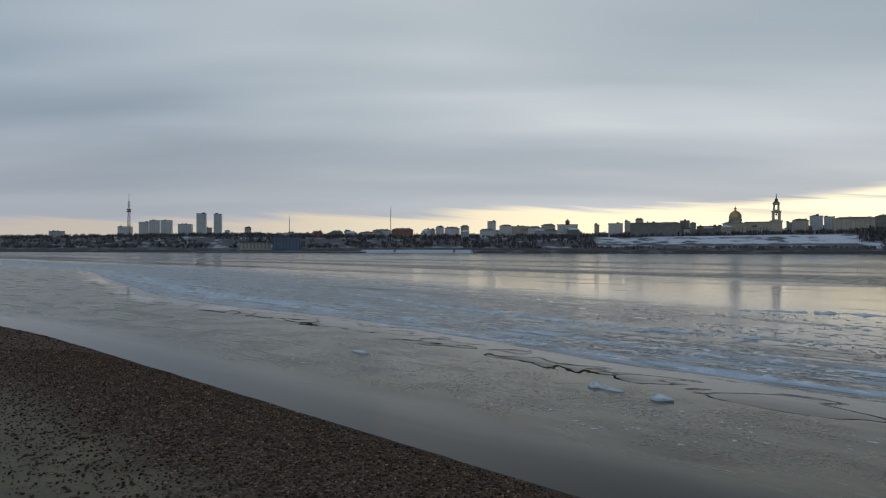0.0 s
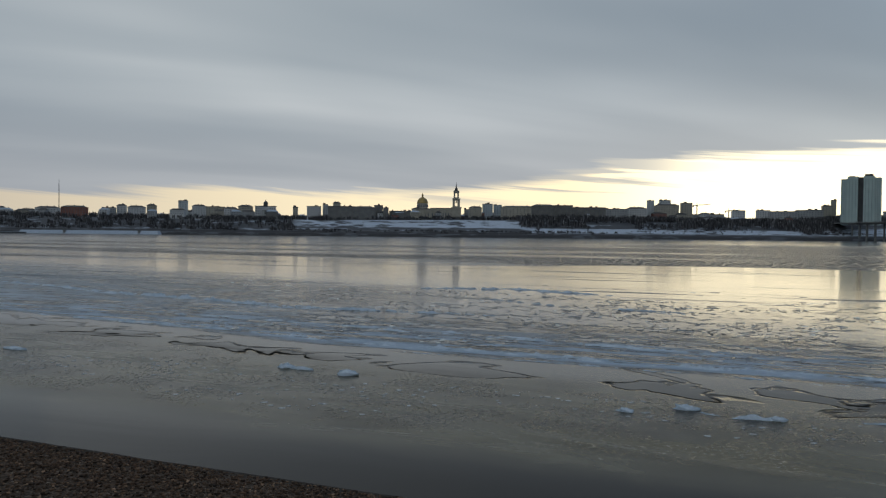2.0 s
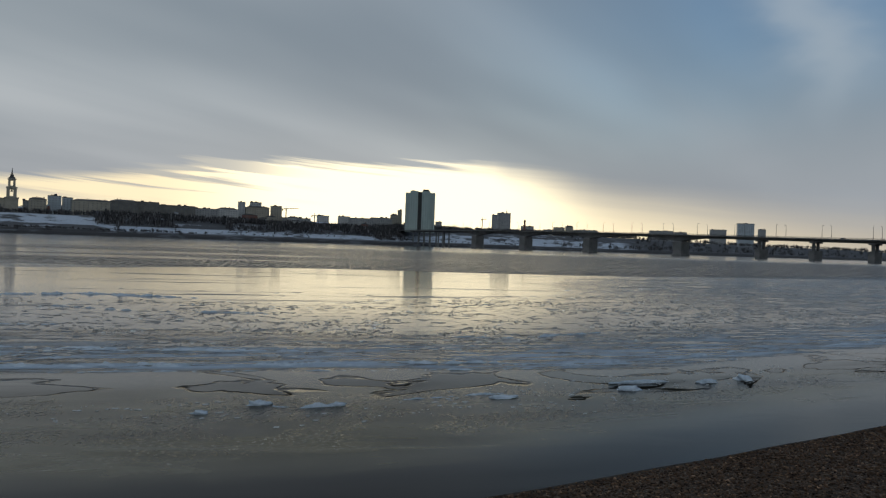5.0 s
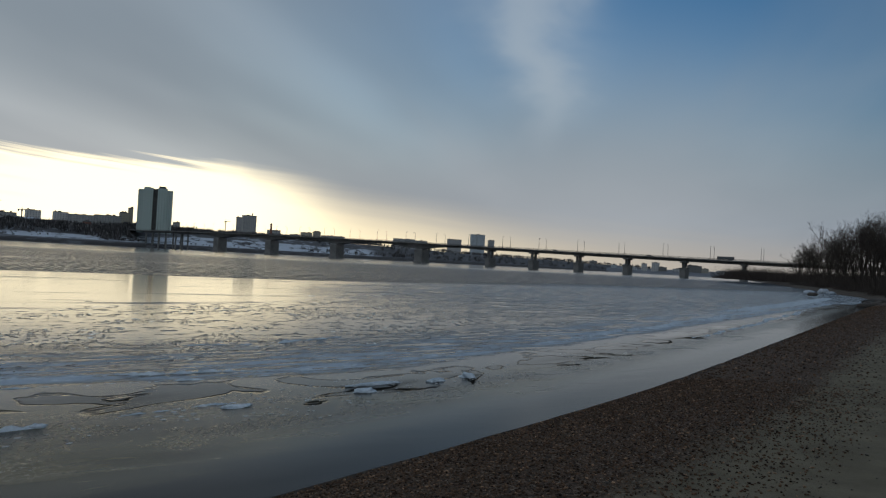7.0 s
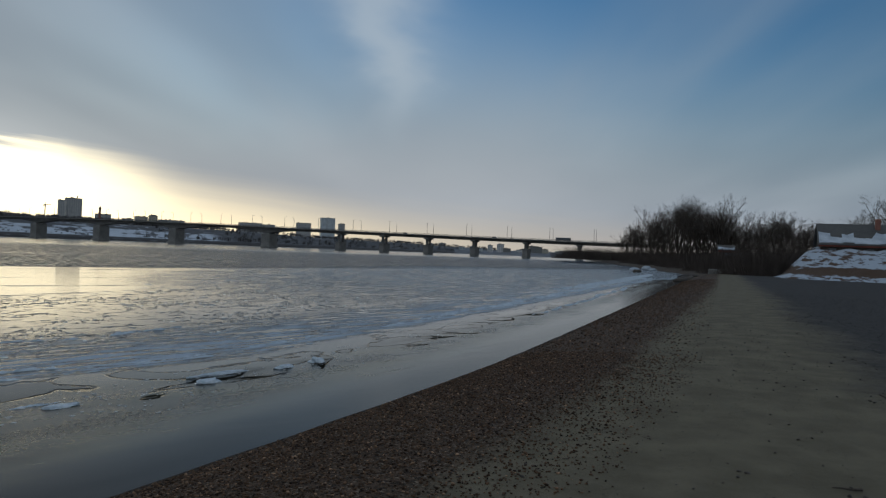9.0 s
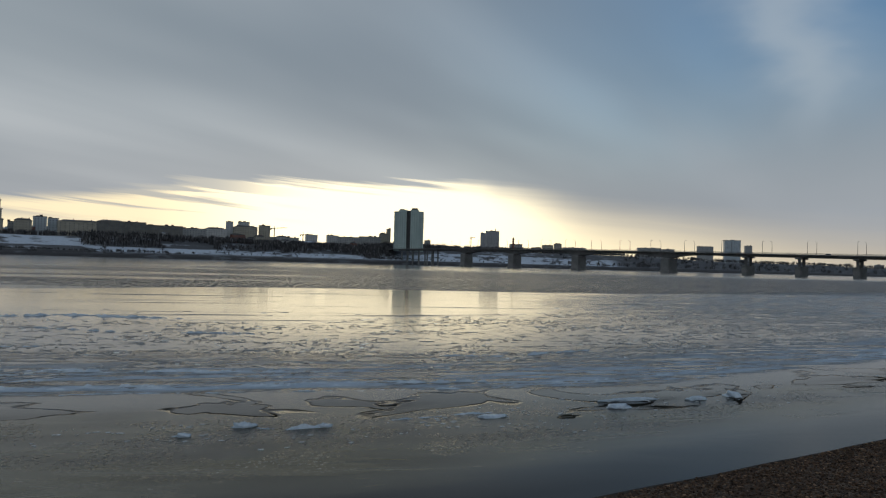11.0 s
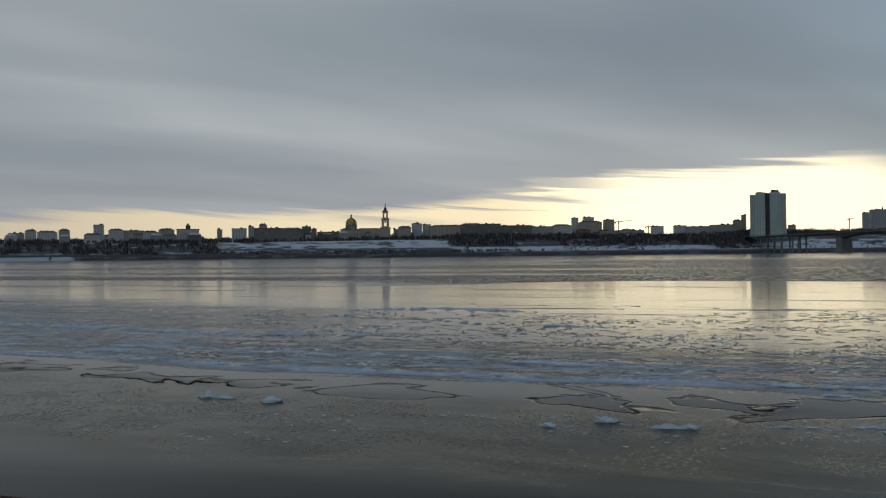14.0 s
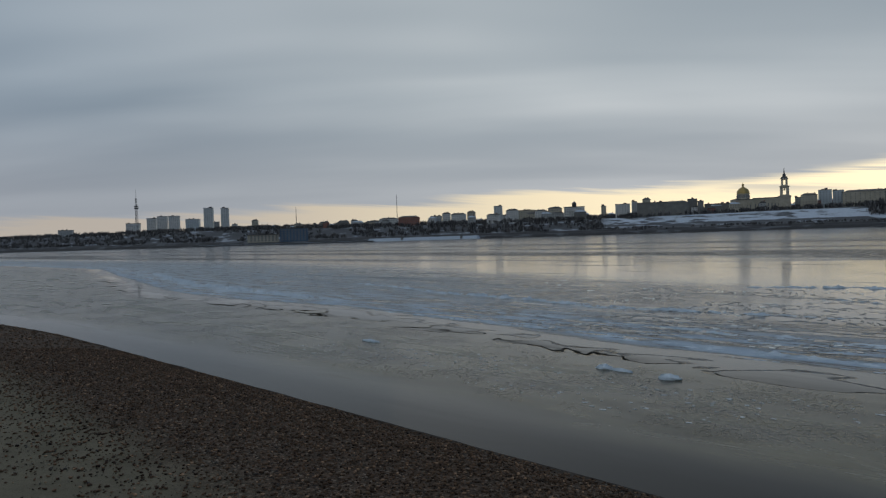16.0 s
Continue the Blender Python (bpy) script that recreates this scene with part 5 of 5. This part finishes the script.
def far_hills():
    """A low wooded rise along the river's far bend."""
    verts, faces, count = [], [], 240
    for i in range(count + 1):
        azimuth = 70.0 + 48.0 * i / count
        shrub = 3.5 * noise.noise((azimuth * 9.0, 1.0, 0.0)) + 2.5 * noise.noise((azimuth * 31.0, 4.0, 0.0))
        for dist, k in ((2950.0, 0.0), (2960.0, 0.12), (3100.0, 0.6), (3300.0, 1.0), (3700.0, 0.9)):
            x, y = dist * math.sin(radians(azimuth)), dist * math.cos(radians(azimuth))
            verts.append((x, y, k * (hill_top(azimuth) + shrub)))
    for i in range(count):
        for j in range(4):
            a = i * 5 + j
            faces.append((a, a + 5, a + 6, a + 1))
    return tagged(bulk("far_hills", verts, faces, M["hill"], True), "wooded rise tinted with haze along the river's distant bend", "hills", kind="structure")


def distant_block(azimuth, w, h, style):
    dist = 3120.0
    z0 = 0.45 * hill_top(azimuth)
    ob = thing("distant_building", pose(dist * math.sin(radians(azimuth)), dist * math.cos(radians(azimuth)), z0, 0, 0, -azimuth), f"distant {WALLS[style]} building on the wooded rise", "building", "distant buildings")
    part("wall", box(bmesh.new(), -w / 2, w / 2, -8, 8, 0, h), M[style], ob)
    part("roof", box(box(bmesh.new(), -w / 2 - 0.4, w / 2 + 0.4, -8.4, 8.4, h, h + 1.0), -w * 0.2, w * 0.1, -3, 3, h + 1, h + 3.5), M["roof"], ob)
    window_grid(ob, w - 2, 16, 2, h - 1, max(2, int(w / 7)), max(2, int(h / 6)), 3.2, 2.6)


far_hills()
bend_town = random.Random(23)
for i in range(26):
    tall = bend_town.random() ** 2
    distant_block(84.0 + 0.82 * i + bend_town.uniform(-0.3, 0.3), bend_town.uniform(22, 60) * (1 - 0.5 * tall), 16 + 30 * tall, bend_town.choice(("grey", "white", "glass", "dark", "beige", "tower")))

# ---------------------------------------------------------------- near bank beyond the beach
def headland():
    """The wooded near bank that rises where the beach ends, down to the bridge's foot."""
    qs = [86 + 3.0 * i for i in range(60)] + [266 + 14.0 * i for i in range(45)]
    us = [3.0, 0.6, 0.0, -1.0, -2.5, -5.0, -8.0, -12.0, -18.0, -26.0, -40.0, -80.0, -160.0, -300.0]
    verts = []
    for u in us:
        for q in qs:
            out = 2.4 * noise.noise((q * 0.05, 0.0, 9.0)) * soft(q, 95, 140) + 0.26 * max(q - 114.0, 0.0)
            x, y = shore_xy(q, u + out)
            far = math.hypot(x, y)
            rise = 2.6 * soft(-u, 0.0, 14.0) * soft(far, 128.0, 160.0) + 6.0 * soft(-u, 10.0, 60.0) * soft(far, 170, 500)
            z = float(beach_z(q, u)) * 0.9 - 0.05 + rise + 0.05 * soft(far, 100, 140) + 0.25 * soft(far, 110, 150) * noise.noise((x * 0.15, y * 0.15, 0.0)) if u < 0 else -0.4 * u
            verts.append((x, y, z))
    w = len(qs)
    faces = [(i * w + j, i * w + j + 1, (i + 1) * w + j + 1, (i + 1) * w + j) for i in range(len(us) - 1) for j in range(w - 1)]
    return tagged(bulk("near_bank", verts, faces, M["near_bank"], True), "brushy near river bank with patches of old snow", "river bank", kind="structure")


M["near_bank"] = surface("earth_with_snow_patches", (0.040, 0.030, 0.022), (0.085, 0.066, 0.050), 0.95, 0.35, 6.0, 0.06)
headland()


def bare_tree(height, spread, seed, name="tree"):
    """A short trunk that forks into rising leaders, with limbs, branches and a rounded crown of fine bare twigs."""
    rnd = random.Random(seed)
    limbs, twigs = bmesh.new(), []

    def grow(at, way, length, radius, level):
        bend = (way + Vector((rnd.gauss(0, 0.10), rnd.gauss(0, 0.10), 0.06))).normalized()
        mid = at + way * length * 0.5
        end = mid + bend * length * 0.5
        if level < 2:
            tube(limbs, at, mid, radius, radius * 0.8, 5)
            tube(limbs, mid, end, radius * 0.8, radius * 0.5, 5)
        else:
            twigs.append((at, mid, radius))
            twigs.append((mid, end, radius * 0.7))
        if level >= 4:
            return
        for i in range((6, 6, 5, 5)[level]):
            t = rnd.uniform(0.22, 1.0)
            start = at.lerp(mid, t * 2) if t < 0.5 else mid.lerp(end, t * 2 - 1)
            a, lean = rnd.uniform(0, 6.283), rnd.uniform(0.40, 0.85)
            side = Vector((math.cos(a), math.sin(a), 0.15)) * lean
            reach = length * rnd.uniform(0.40, 0.62) * (1.1 - 0.35 * t)
            grow(start, (bend + side).normalized(), reach, radius * 0.48, level + 1)

    fork = height * rnd.uniform(0.16, 0.26)
    tube(limbs, (0, 0, -0.4), (rnd.gauss(0, 0.1), rnd.gauss(0, 0.1), fork), height * 0.014, height * 0.011, 7)
    for i in range(rnd.randint(5, 6)):
        a = 6.283 * i / 5.5 + rnd.uniform(-0.4, 0.4)
        lean = spread * rnd.uniform(0.10, 0.42)
        way = Vector((math.cos(a) * lean, math.sin(a) * lean, 1)).normalized()
        grow(Vector((0, 0, fork * rnd.uniform(0.7, 1.0))), way, height * rnd.uniform(0.44, 0.58), height * 0.0072, 0)
    verts, faces = [], []
    for a, b, r in twigs:
        w = max(r * 0.6, 0.0075)
        side = (b - a).cross(Vector((rnd.uniform(-1, 1), rnd.uniform(-1, 1), 0.3))).normalized() * w
        third = (b - a).normalized().cross(side)
        k = len(verts)
        verts += [tuple(a + side), tuple(a - side * 0.5 + third * 0.87), tuple(a - side * 0.5 - third * 0.87), tuple(b)]
        faces += [(k, k + 1, k + 3), (k + 1, k + 2, k + 3), (k + 2, k, k + 3)]
    ob = thing(name, pose(0, 0, 0), "tall bare leafless tree with fine dark twigs", "tree", "bare trees on the near bank")
    part("trunk", limbs, M["bark"], ob)
    crown = bulk("crown", verts, faces, M["twig"])
    crown.parent = ob
    return ob


def polar(azimuth, dist, z):
    return (dist * math.sin(radians(azimuth)), dist * math.cos(radians(azimuth)), z)


KINDS = [bare_tree(13.0, 1.25, s) for s in (3, 8, 14, 21)]
used = [False] * 4


def plant(i, azimuth, dist, z, size, turn):
    m = pose(*polar(azimuth, dist, z), 0, 0, turn)
    ob = KINDS[i]
    if used[i]:
        ob = copy_thing(ob, m)
    used[i] = True
    ob.matrix_basis = m @ Matrix.Scale(size, 4)


def wood_edge(azimuth):
    """Distance of the wood's near edge, and how high it stands, by bearing from the beach."""
    dist = float(np.interp(azimuth, (108, 109, 110, 111, 112, 113, 114, 116, 118, 121, 123, 136), (330, 295, 258, 228, 202, 180, 165, 152, 148, 152, 185, 170)))
    tall = float(np.interp(azimuth, (108.2, 109.5, 111, 113, 115, 116, 117.1, 118, 119.4, 120.9, 122.4, 124, 125.5, 128, 134), (2.2, 3.8, 4.5, 5.3, 5.2, 4.6, 3.8, 3.6, 4.1, 3.9, 3.5, 3.2, 4.4, 5.5, 5.4)))
    return dist, tall


rnd = random.Random(4)
for i in range(72):
    azimuth = 108.4 + 0.230 * i + rnd.uniform(-0.16, 0.16) + (0.35 * (i - 62) if i > 62 else 0)
    dist, tall = wood_edge(azimuth)
    dist *= rnd.choice((1.0, 1.04, 1.10, 1.18))
    size = (dist * math.tan(radians(tall)) + 0.5) / 11.6 * rnd.choice((0.62, 0.78, 0.9, 1.0, 1.0))
    plant(rnd.randrange(4), azimuth, dist, 1.7, size, rnd.uniform(0, 360))


def thicket(name, spots, label, tall=3.0, wide=3.5, stem=1.0):
    """Leafless undergrowth: sheaves of thin stems."""
    verts, faces = [], []
    for azimuth, dist, z, size in spots:
        cx, cy, cz = polar(azimuth, dist, z)
        for _ in range(620):
            a, r = random.uniform(0, 6.283), wide * size * random.random() ** 0.6
            foot = Vector((cx + r * math.cos(a), cy + r * math.sin(a), cz - 0.3))
            h = tall * size * random.uniform(0.4, 1.0) * (1 - 0.4 * r / (wide * size))
            top = foot + Vector((random.gauss(0, 0.45) * h, random.gauss(0, 0.45) * h, h * random.uniform(0.6, 1.0)))
            w = random.uniform(0.010, 0.026) * stem
            k = len(verts)
            verts += [(foot.x - w, foot.y - w, foot.z), (foot.x + w, foot.y, foot.z), (foot.x, foot.y + w, foot.z), tuple(top)]
            faces += [(k, k + 1, k + 3), (k + 1, k + 2, k + 3), (k + 2, k, k + 3)]
    return tagged(bulk(name, verts, faces, M["twig"]), label, "bushes", kind="stuff")


def edge_spots(lo, hi, count, near, z, size):
    made = []
    for i in range(count):
        azimuth = random.uniform(lo, hi)
        made.append((azimuth, wood_edge(azimuth)[0] * near * random.uniform(0.97, 1.05), z, size * random.choice((0.45, 0.6, 0.8, 1.0, 1.35))))
    return made


thicket("undergrowth", edge_spots(108.6, 123.5, 70, 0.98, 1.2, 1.3), "dense dark leafless undergrowth below the trees", 4.2, 3.5)
thicket("undergrowth", edge_spots(108.8, 123.8, 44, 1.10, 1.6, 1.2), "dense dark leafless undergrowth between the trees", 4.5, 4.0)
thicket("undergrowth", edge_spots(117.0, 122.4, 30, 0.84, 0.9, 1.4), "dense dark rounded willow bushes at the beach's end", 4.6, 3.6)
thicket("undergrowth", edge_spots(116.0, 121.8, 46, 0.88, 0.7, 1.2), "dense dark leafless willow scrub at the beach's end", 5.2, 3.2)
thicket("undergrowth", edge_spots(111.0, 116.8, 40, 0.93, 0.7, 1.1), "dense dark leafless willow scrub at the water's edge", 3.6, 3.2)
thicket("undergrowth", [(103.8 + 0.15 * i, random.uniform(330, 560), 2.0, random.uniform(0.8, 2.0)) for i in range(40)], "dark leafless scrub by the bridge's foot", 7.0, 6.0, 2.6)
thicket("undergrowth", edge_spots(108.8, 124.0, 50, 1.32, 1.6, 1.4), "dense dark leafless undergrowth deep in the wood", 6.8, 5.0, 1.3)


def snow_bank():
    """Snow-covered slope in front of the house, with a bare brown cutting."""
    verts, faces = [], []
    rows, cols = 14, 60
    for i in range(rows + 1):
        for j in range(cols + 1):
            azimuth = 119.4 + 16.0 * j / cols
            d = 104 + 26 * i / rows
            z = 0.45 + 5.0 * soft(i / rows, -0.05, 0.62) * soft(azimuth, 119.4, 122.4) + 0.5 * noise.noise((azimuth * 1.1, d * 0.25, 0.0))
            verts.append(polar(azimuth, d, z))
    for i in range(rows):
        for j in range(cols):
            a = i * (cols + 1) + j
            faces.append((a, a + 1, a + cols + 2, a + cols + 1))
    return tagged(bulk("snow_slope", verts, faces, M["slope"], True), "low earth bank patched with old snow below the house", "snow bank", kind="structure")


def slope_material():
    mat = bpy.data.materials.new("patchy_snow")
    mat.use_nodes = True
    g = Nodes(mat.node_tree)
    where = g.add("ShaderNodeTexCoord").outputs["Object"]
    split = g.add("ShaderNodeSeparateXYZ")
    g.put(split.inputs[0], where)
    blot = g.noise(g.vec(split.outputs[0], split.outputs[1], g.m("MULTIPLY", split.outputs[2], 3.0)), 0.55, 6.0, 0.68)
    grit = g.noise(where, 6.0, 3.0)
    bare = g.m("MULTIPLY", g.ramp(split.outputs[2], 1.1, 1.5), g.ramp(split.outputs[2], 2.5, 2.1))
    snow = g.ramp(g.m("SUBTRACT", blot, g.m("MULTIPLY", bare, 0.2)), 0.44, 0.50)
    colour = g.mix(snow, g.mix(grit, (0.04, 0.024, 0.015), (0.11, 0.065, 0.04)), (0.38, 0.45, 0.54))
    b = g.add("ShaderNodeBsdfPrincipled")
    g.put(b.inputs["Base Color"], colour)
    b.inputs["Roughness"].default_value = 0.9
    k = g.add("ShaderNodeBump")
    k.inputs["Distance"].default_value = 0.3
    g.put(k.inputs["Height"], g.m("ADD", blot, g.m("MULTIPLY", grit, 0.3)))
    g.put(b.inputs["Normal"], k.outputs[0])
    g.put(g.add("ShaderNodeOutputMaterial").inputs[0], b.outputs[0])
    return mat


M["slope"] = slope_material()
snow_bank()


def log_house(azimuth, dist, z, turn, w, d, eave, ridge_h, label, chimney=True):
    """A low house with a steep roof that is half covered in snow."""
    ob = thing("house", pose(*polar(azimuth, dist, z), 0, 0, turn), label, "house")
    part("wall", box(bmesh.new(), -w / 2 + 0.4, w / 2 - 0.4, -d / 2 + 0.4, d / 2 - 0.4, -1.5, eave + 0.2), M["wood"], ob)
    for side, name in ((-1, "roof"), (1, "roof")):
        bm = bmesh.new()
        e = [(-w / 2, side * d / 2, eave), (w / 2, side * d / 2, eave), (w / 2, 0, ridge_h), (-w / 2, 0, ridge_h)]
        lo = [bm.verts.new(p) for p in e]
        hi = [bm.verts.new((p[0], p[1], p[2] + 0.16)) for p in e]
        bm.faces.new(lo), bm.faces.new(hi)
        for i in range(4):
            bm.faces.new((lo[i], lo[(i + 1) % 4], hi[(i + 1) % 4], hi[i]))
        roof = part(name, bm, M["roof"], ob)
        for i in range(max(2, int(w / 1.55))):
            x, wide = -w / 2 + 0.2 + 1.55 * i, 1.56
            cut = [random.uniform(0.02, 0.10), random.uniform(0.02, 0.10), random.uniform(0.22, 0.62), random.uniform(0.22, 0.62)]
            bm = bmesh.new()
            low, high = [], []
            for (px, t) in ((x, cut[0]), (x + wide, cut[1]), (x + wide, cut[2]), (x + wide * 0.45, cut[3] * 0.9), (x, cut[3])):
                place = (px, side * d / 2 * (1 - t), eave + (ridge_h - eave) * t + 0.17)
                low.append(bm.verts.new(place))
                high.append(bm.verts.new((place[0], place[1], place[2] + 0.07)))
            bm.faces.new(low), bm.faces.new(high)
            for j in range(5):
                bm.faces.new((low[j], low[(j + 1) % 5], high[(j + 1) % 5], high[j]))
            part("roof_snow", bm, M["snow"], roof, "thin streak of old snow")
    bm = bmesh.new()
    for x in (-w / 2 + 0.41, w / 2 - 0.41):
        g = [bm.verts.new(p) for p in ((x, -d / 2 + 0.4, eave), (x, d / 2 - 0.4, eave), (x, 0, ridge_h - 0.1))]
        bm.faces.new(g)
    part("gable", bm, M["wood"], ob)
    if chimney:
        part("chimney", box(bmesh.new(), -w * 0.12 - 0.35, -w * 0.12 + 0.35, -1.3, -0.6, eave + 0.6, ridge_h + 0.9, 0.04), M["brick"], ob, "red-brown brick chimney")
    part("fascia", box(bmesh.new(), -w / 2 + 0.1, w / 2 - 0.1, -d / 2 - 0.02, -d / 2 + 0.06, eave - 0.25, eave - 0.02), M["red"], ob)
    for i in range(4):
        part("window", box(bmesh.new(), -w / 2 + 1.5 + i * w / 4.4, -w / 2 + 2.5 + i * w / 4.4, -d / 2 + 0.36, -d / 2 + 0.44, eave - 1.5, eave - 0.5), M["pane"], ob)
    return ob


log_house(127.2, 123, 4.6, -118, 21.5, 9.0, 1.2, 4.5, "low dark wooden house with a snow-streaked roof")
log_house(116.0, 150, 3.0, -110, 3.4, 3.0, 2.0, 3.0, "small dark shed with a snowy roof in the scrub", False)


def concrete_block(azimuth, dist, w, d, h, turn):
    ob = part("concrete_block", box(bmesh.new(), -w / 2, w / 2, -d / 2, d / 2, -0.3, h, 0.08), M["concrete"], None, "weathered yellowish concrete block at the water's edge")
    ob.matrix_world = pose(*polar(azimuth, dist, 0.4), 0, 0, turn)
    return tagged(ob, "", "concrete block")


concrete_block(115.6, 128, 3.4, 1.8, 0.9, -110)


def boulder(x, y, z, size, material, label, group, seed):
    bm = bmesh.new()
    bmesh.ops.create_icosphere(bm, subdivisions=2, radius=1.0)
    for v in bm.verts:
        k = 1 + 0.4 * noise.noise(v.co * 1.3 + Vector((seed, 0, 0)))
        v.co = Vector((v.co.x * k, v.co.y * k * 0.8, v.co.z * k * 0.5)) * size
    ob = part("boulder", bm, material, None, label, True)
    ob.matrix_world = pose(x, y, z, 0, 0, seed * 50)
    return tagged(ob, "", "boulder", group)


for i in range(14):
    q = 78 + 2.6 * i
    x, y = shore_xy(q, random.uniform(-0.6, 1.2))
    boulder(x, y, 0.05, random.uniform(0.35, 1.0), M["stone"], "dark wet boulder at the water's edge", "boulders at the water's edge", float(i))
for i in range(16):
    x, y = shore_xy(118 + 9.0 * i, random.uniform(-5, 9) + 6)
    boulder(x, y, 0.2, random.uniform(0.8, 1.8), M["snow"] if i % 2 else M["stone"], "snow-capped stone on the near bank" if i % 2 else "dark stone on the near bank", "stones along the near bank", float(i) + 20)


# single dark stones and bits of driftwood on the sand
def loose_stone(q, u, size, seed):
    x, y = shore_xy(q, u)
    bm = bmesh.new()
    bmesh.ops.create_icosphere(bm, subdivisions=1, radius=1.0)
    for v in bm.verts:
        k = 1 + 0.5 * noise.noise(v.co * 1.5 + Vector((seed, 3, 0)))
        v.co = Vector((v.co.x * k, v.co.y * k * 0.7, v.co.z * k * 0.45)) * size
    ob = part("stone", bm, M["stone"], None, "small dark stone lying on damp sand", True)
    ob.matrix_world = pose(x, y, float(beach_z(q, u)) + size * 0.15, 0, 0, seed * 37)
    return tagged(ob, "", "stone", "stones on the sand")


rnd = random.Random(11)
for i in range(110):
    loose_stone(rnd.uniform(2.5, 20), -3.4 - 6.0 * rnd.random() ** 0.9, rnd.uniform(0.012, 0.032), float(i))


def driftwood(q, u, long, turn):
    x, y = shore_xy(q, u)
    bm = bmesh.new()
    at = Vector((0, 0, 0))
    for i in range(4):
        to = at + Vector((long / 4, rnd.uniform(-0.04, 0.04), rnd.uniform(-0.004, 0.012)))
        tube(bm, at, to, 0.012 - 0.002 * i, 0.010 - 0.002 * i, 5)
        at = to
    ob = part("driftwood", bm, M["wood"], None, "short dark stick washed up on sand")
    ob.matrix_world = pose(x, y, float(beach_z(q, u)) + 0.012, 0, 0, turn)
    return tagged(ob, "", "driftwood", "sticks on the sand")


for q, u, long, turn in ((5.8, -7.2, 0.35, 20), (7.5, -6.6, 0.3, -50), (6.4, -6.1, 0.22, 70), (9.5, -7.4, 0.4, 10), (11.0, -6.9, 0.3, -20), (13.5, -8.5, 0.5, 40)):
    driftwood(q, u, long, turn)
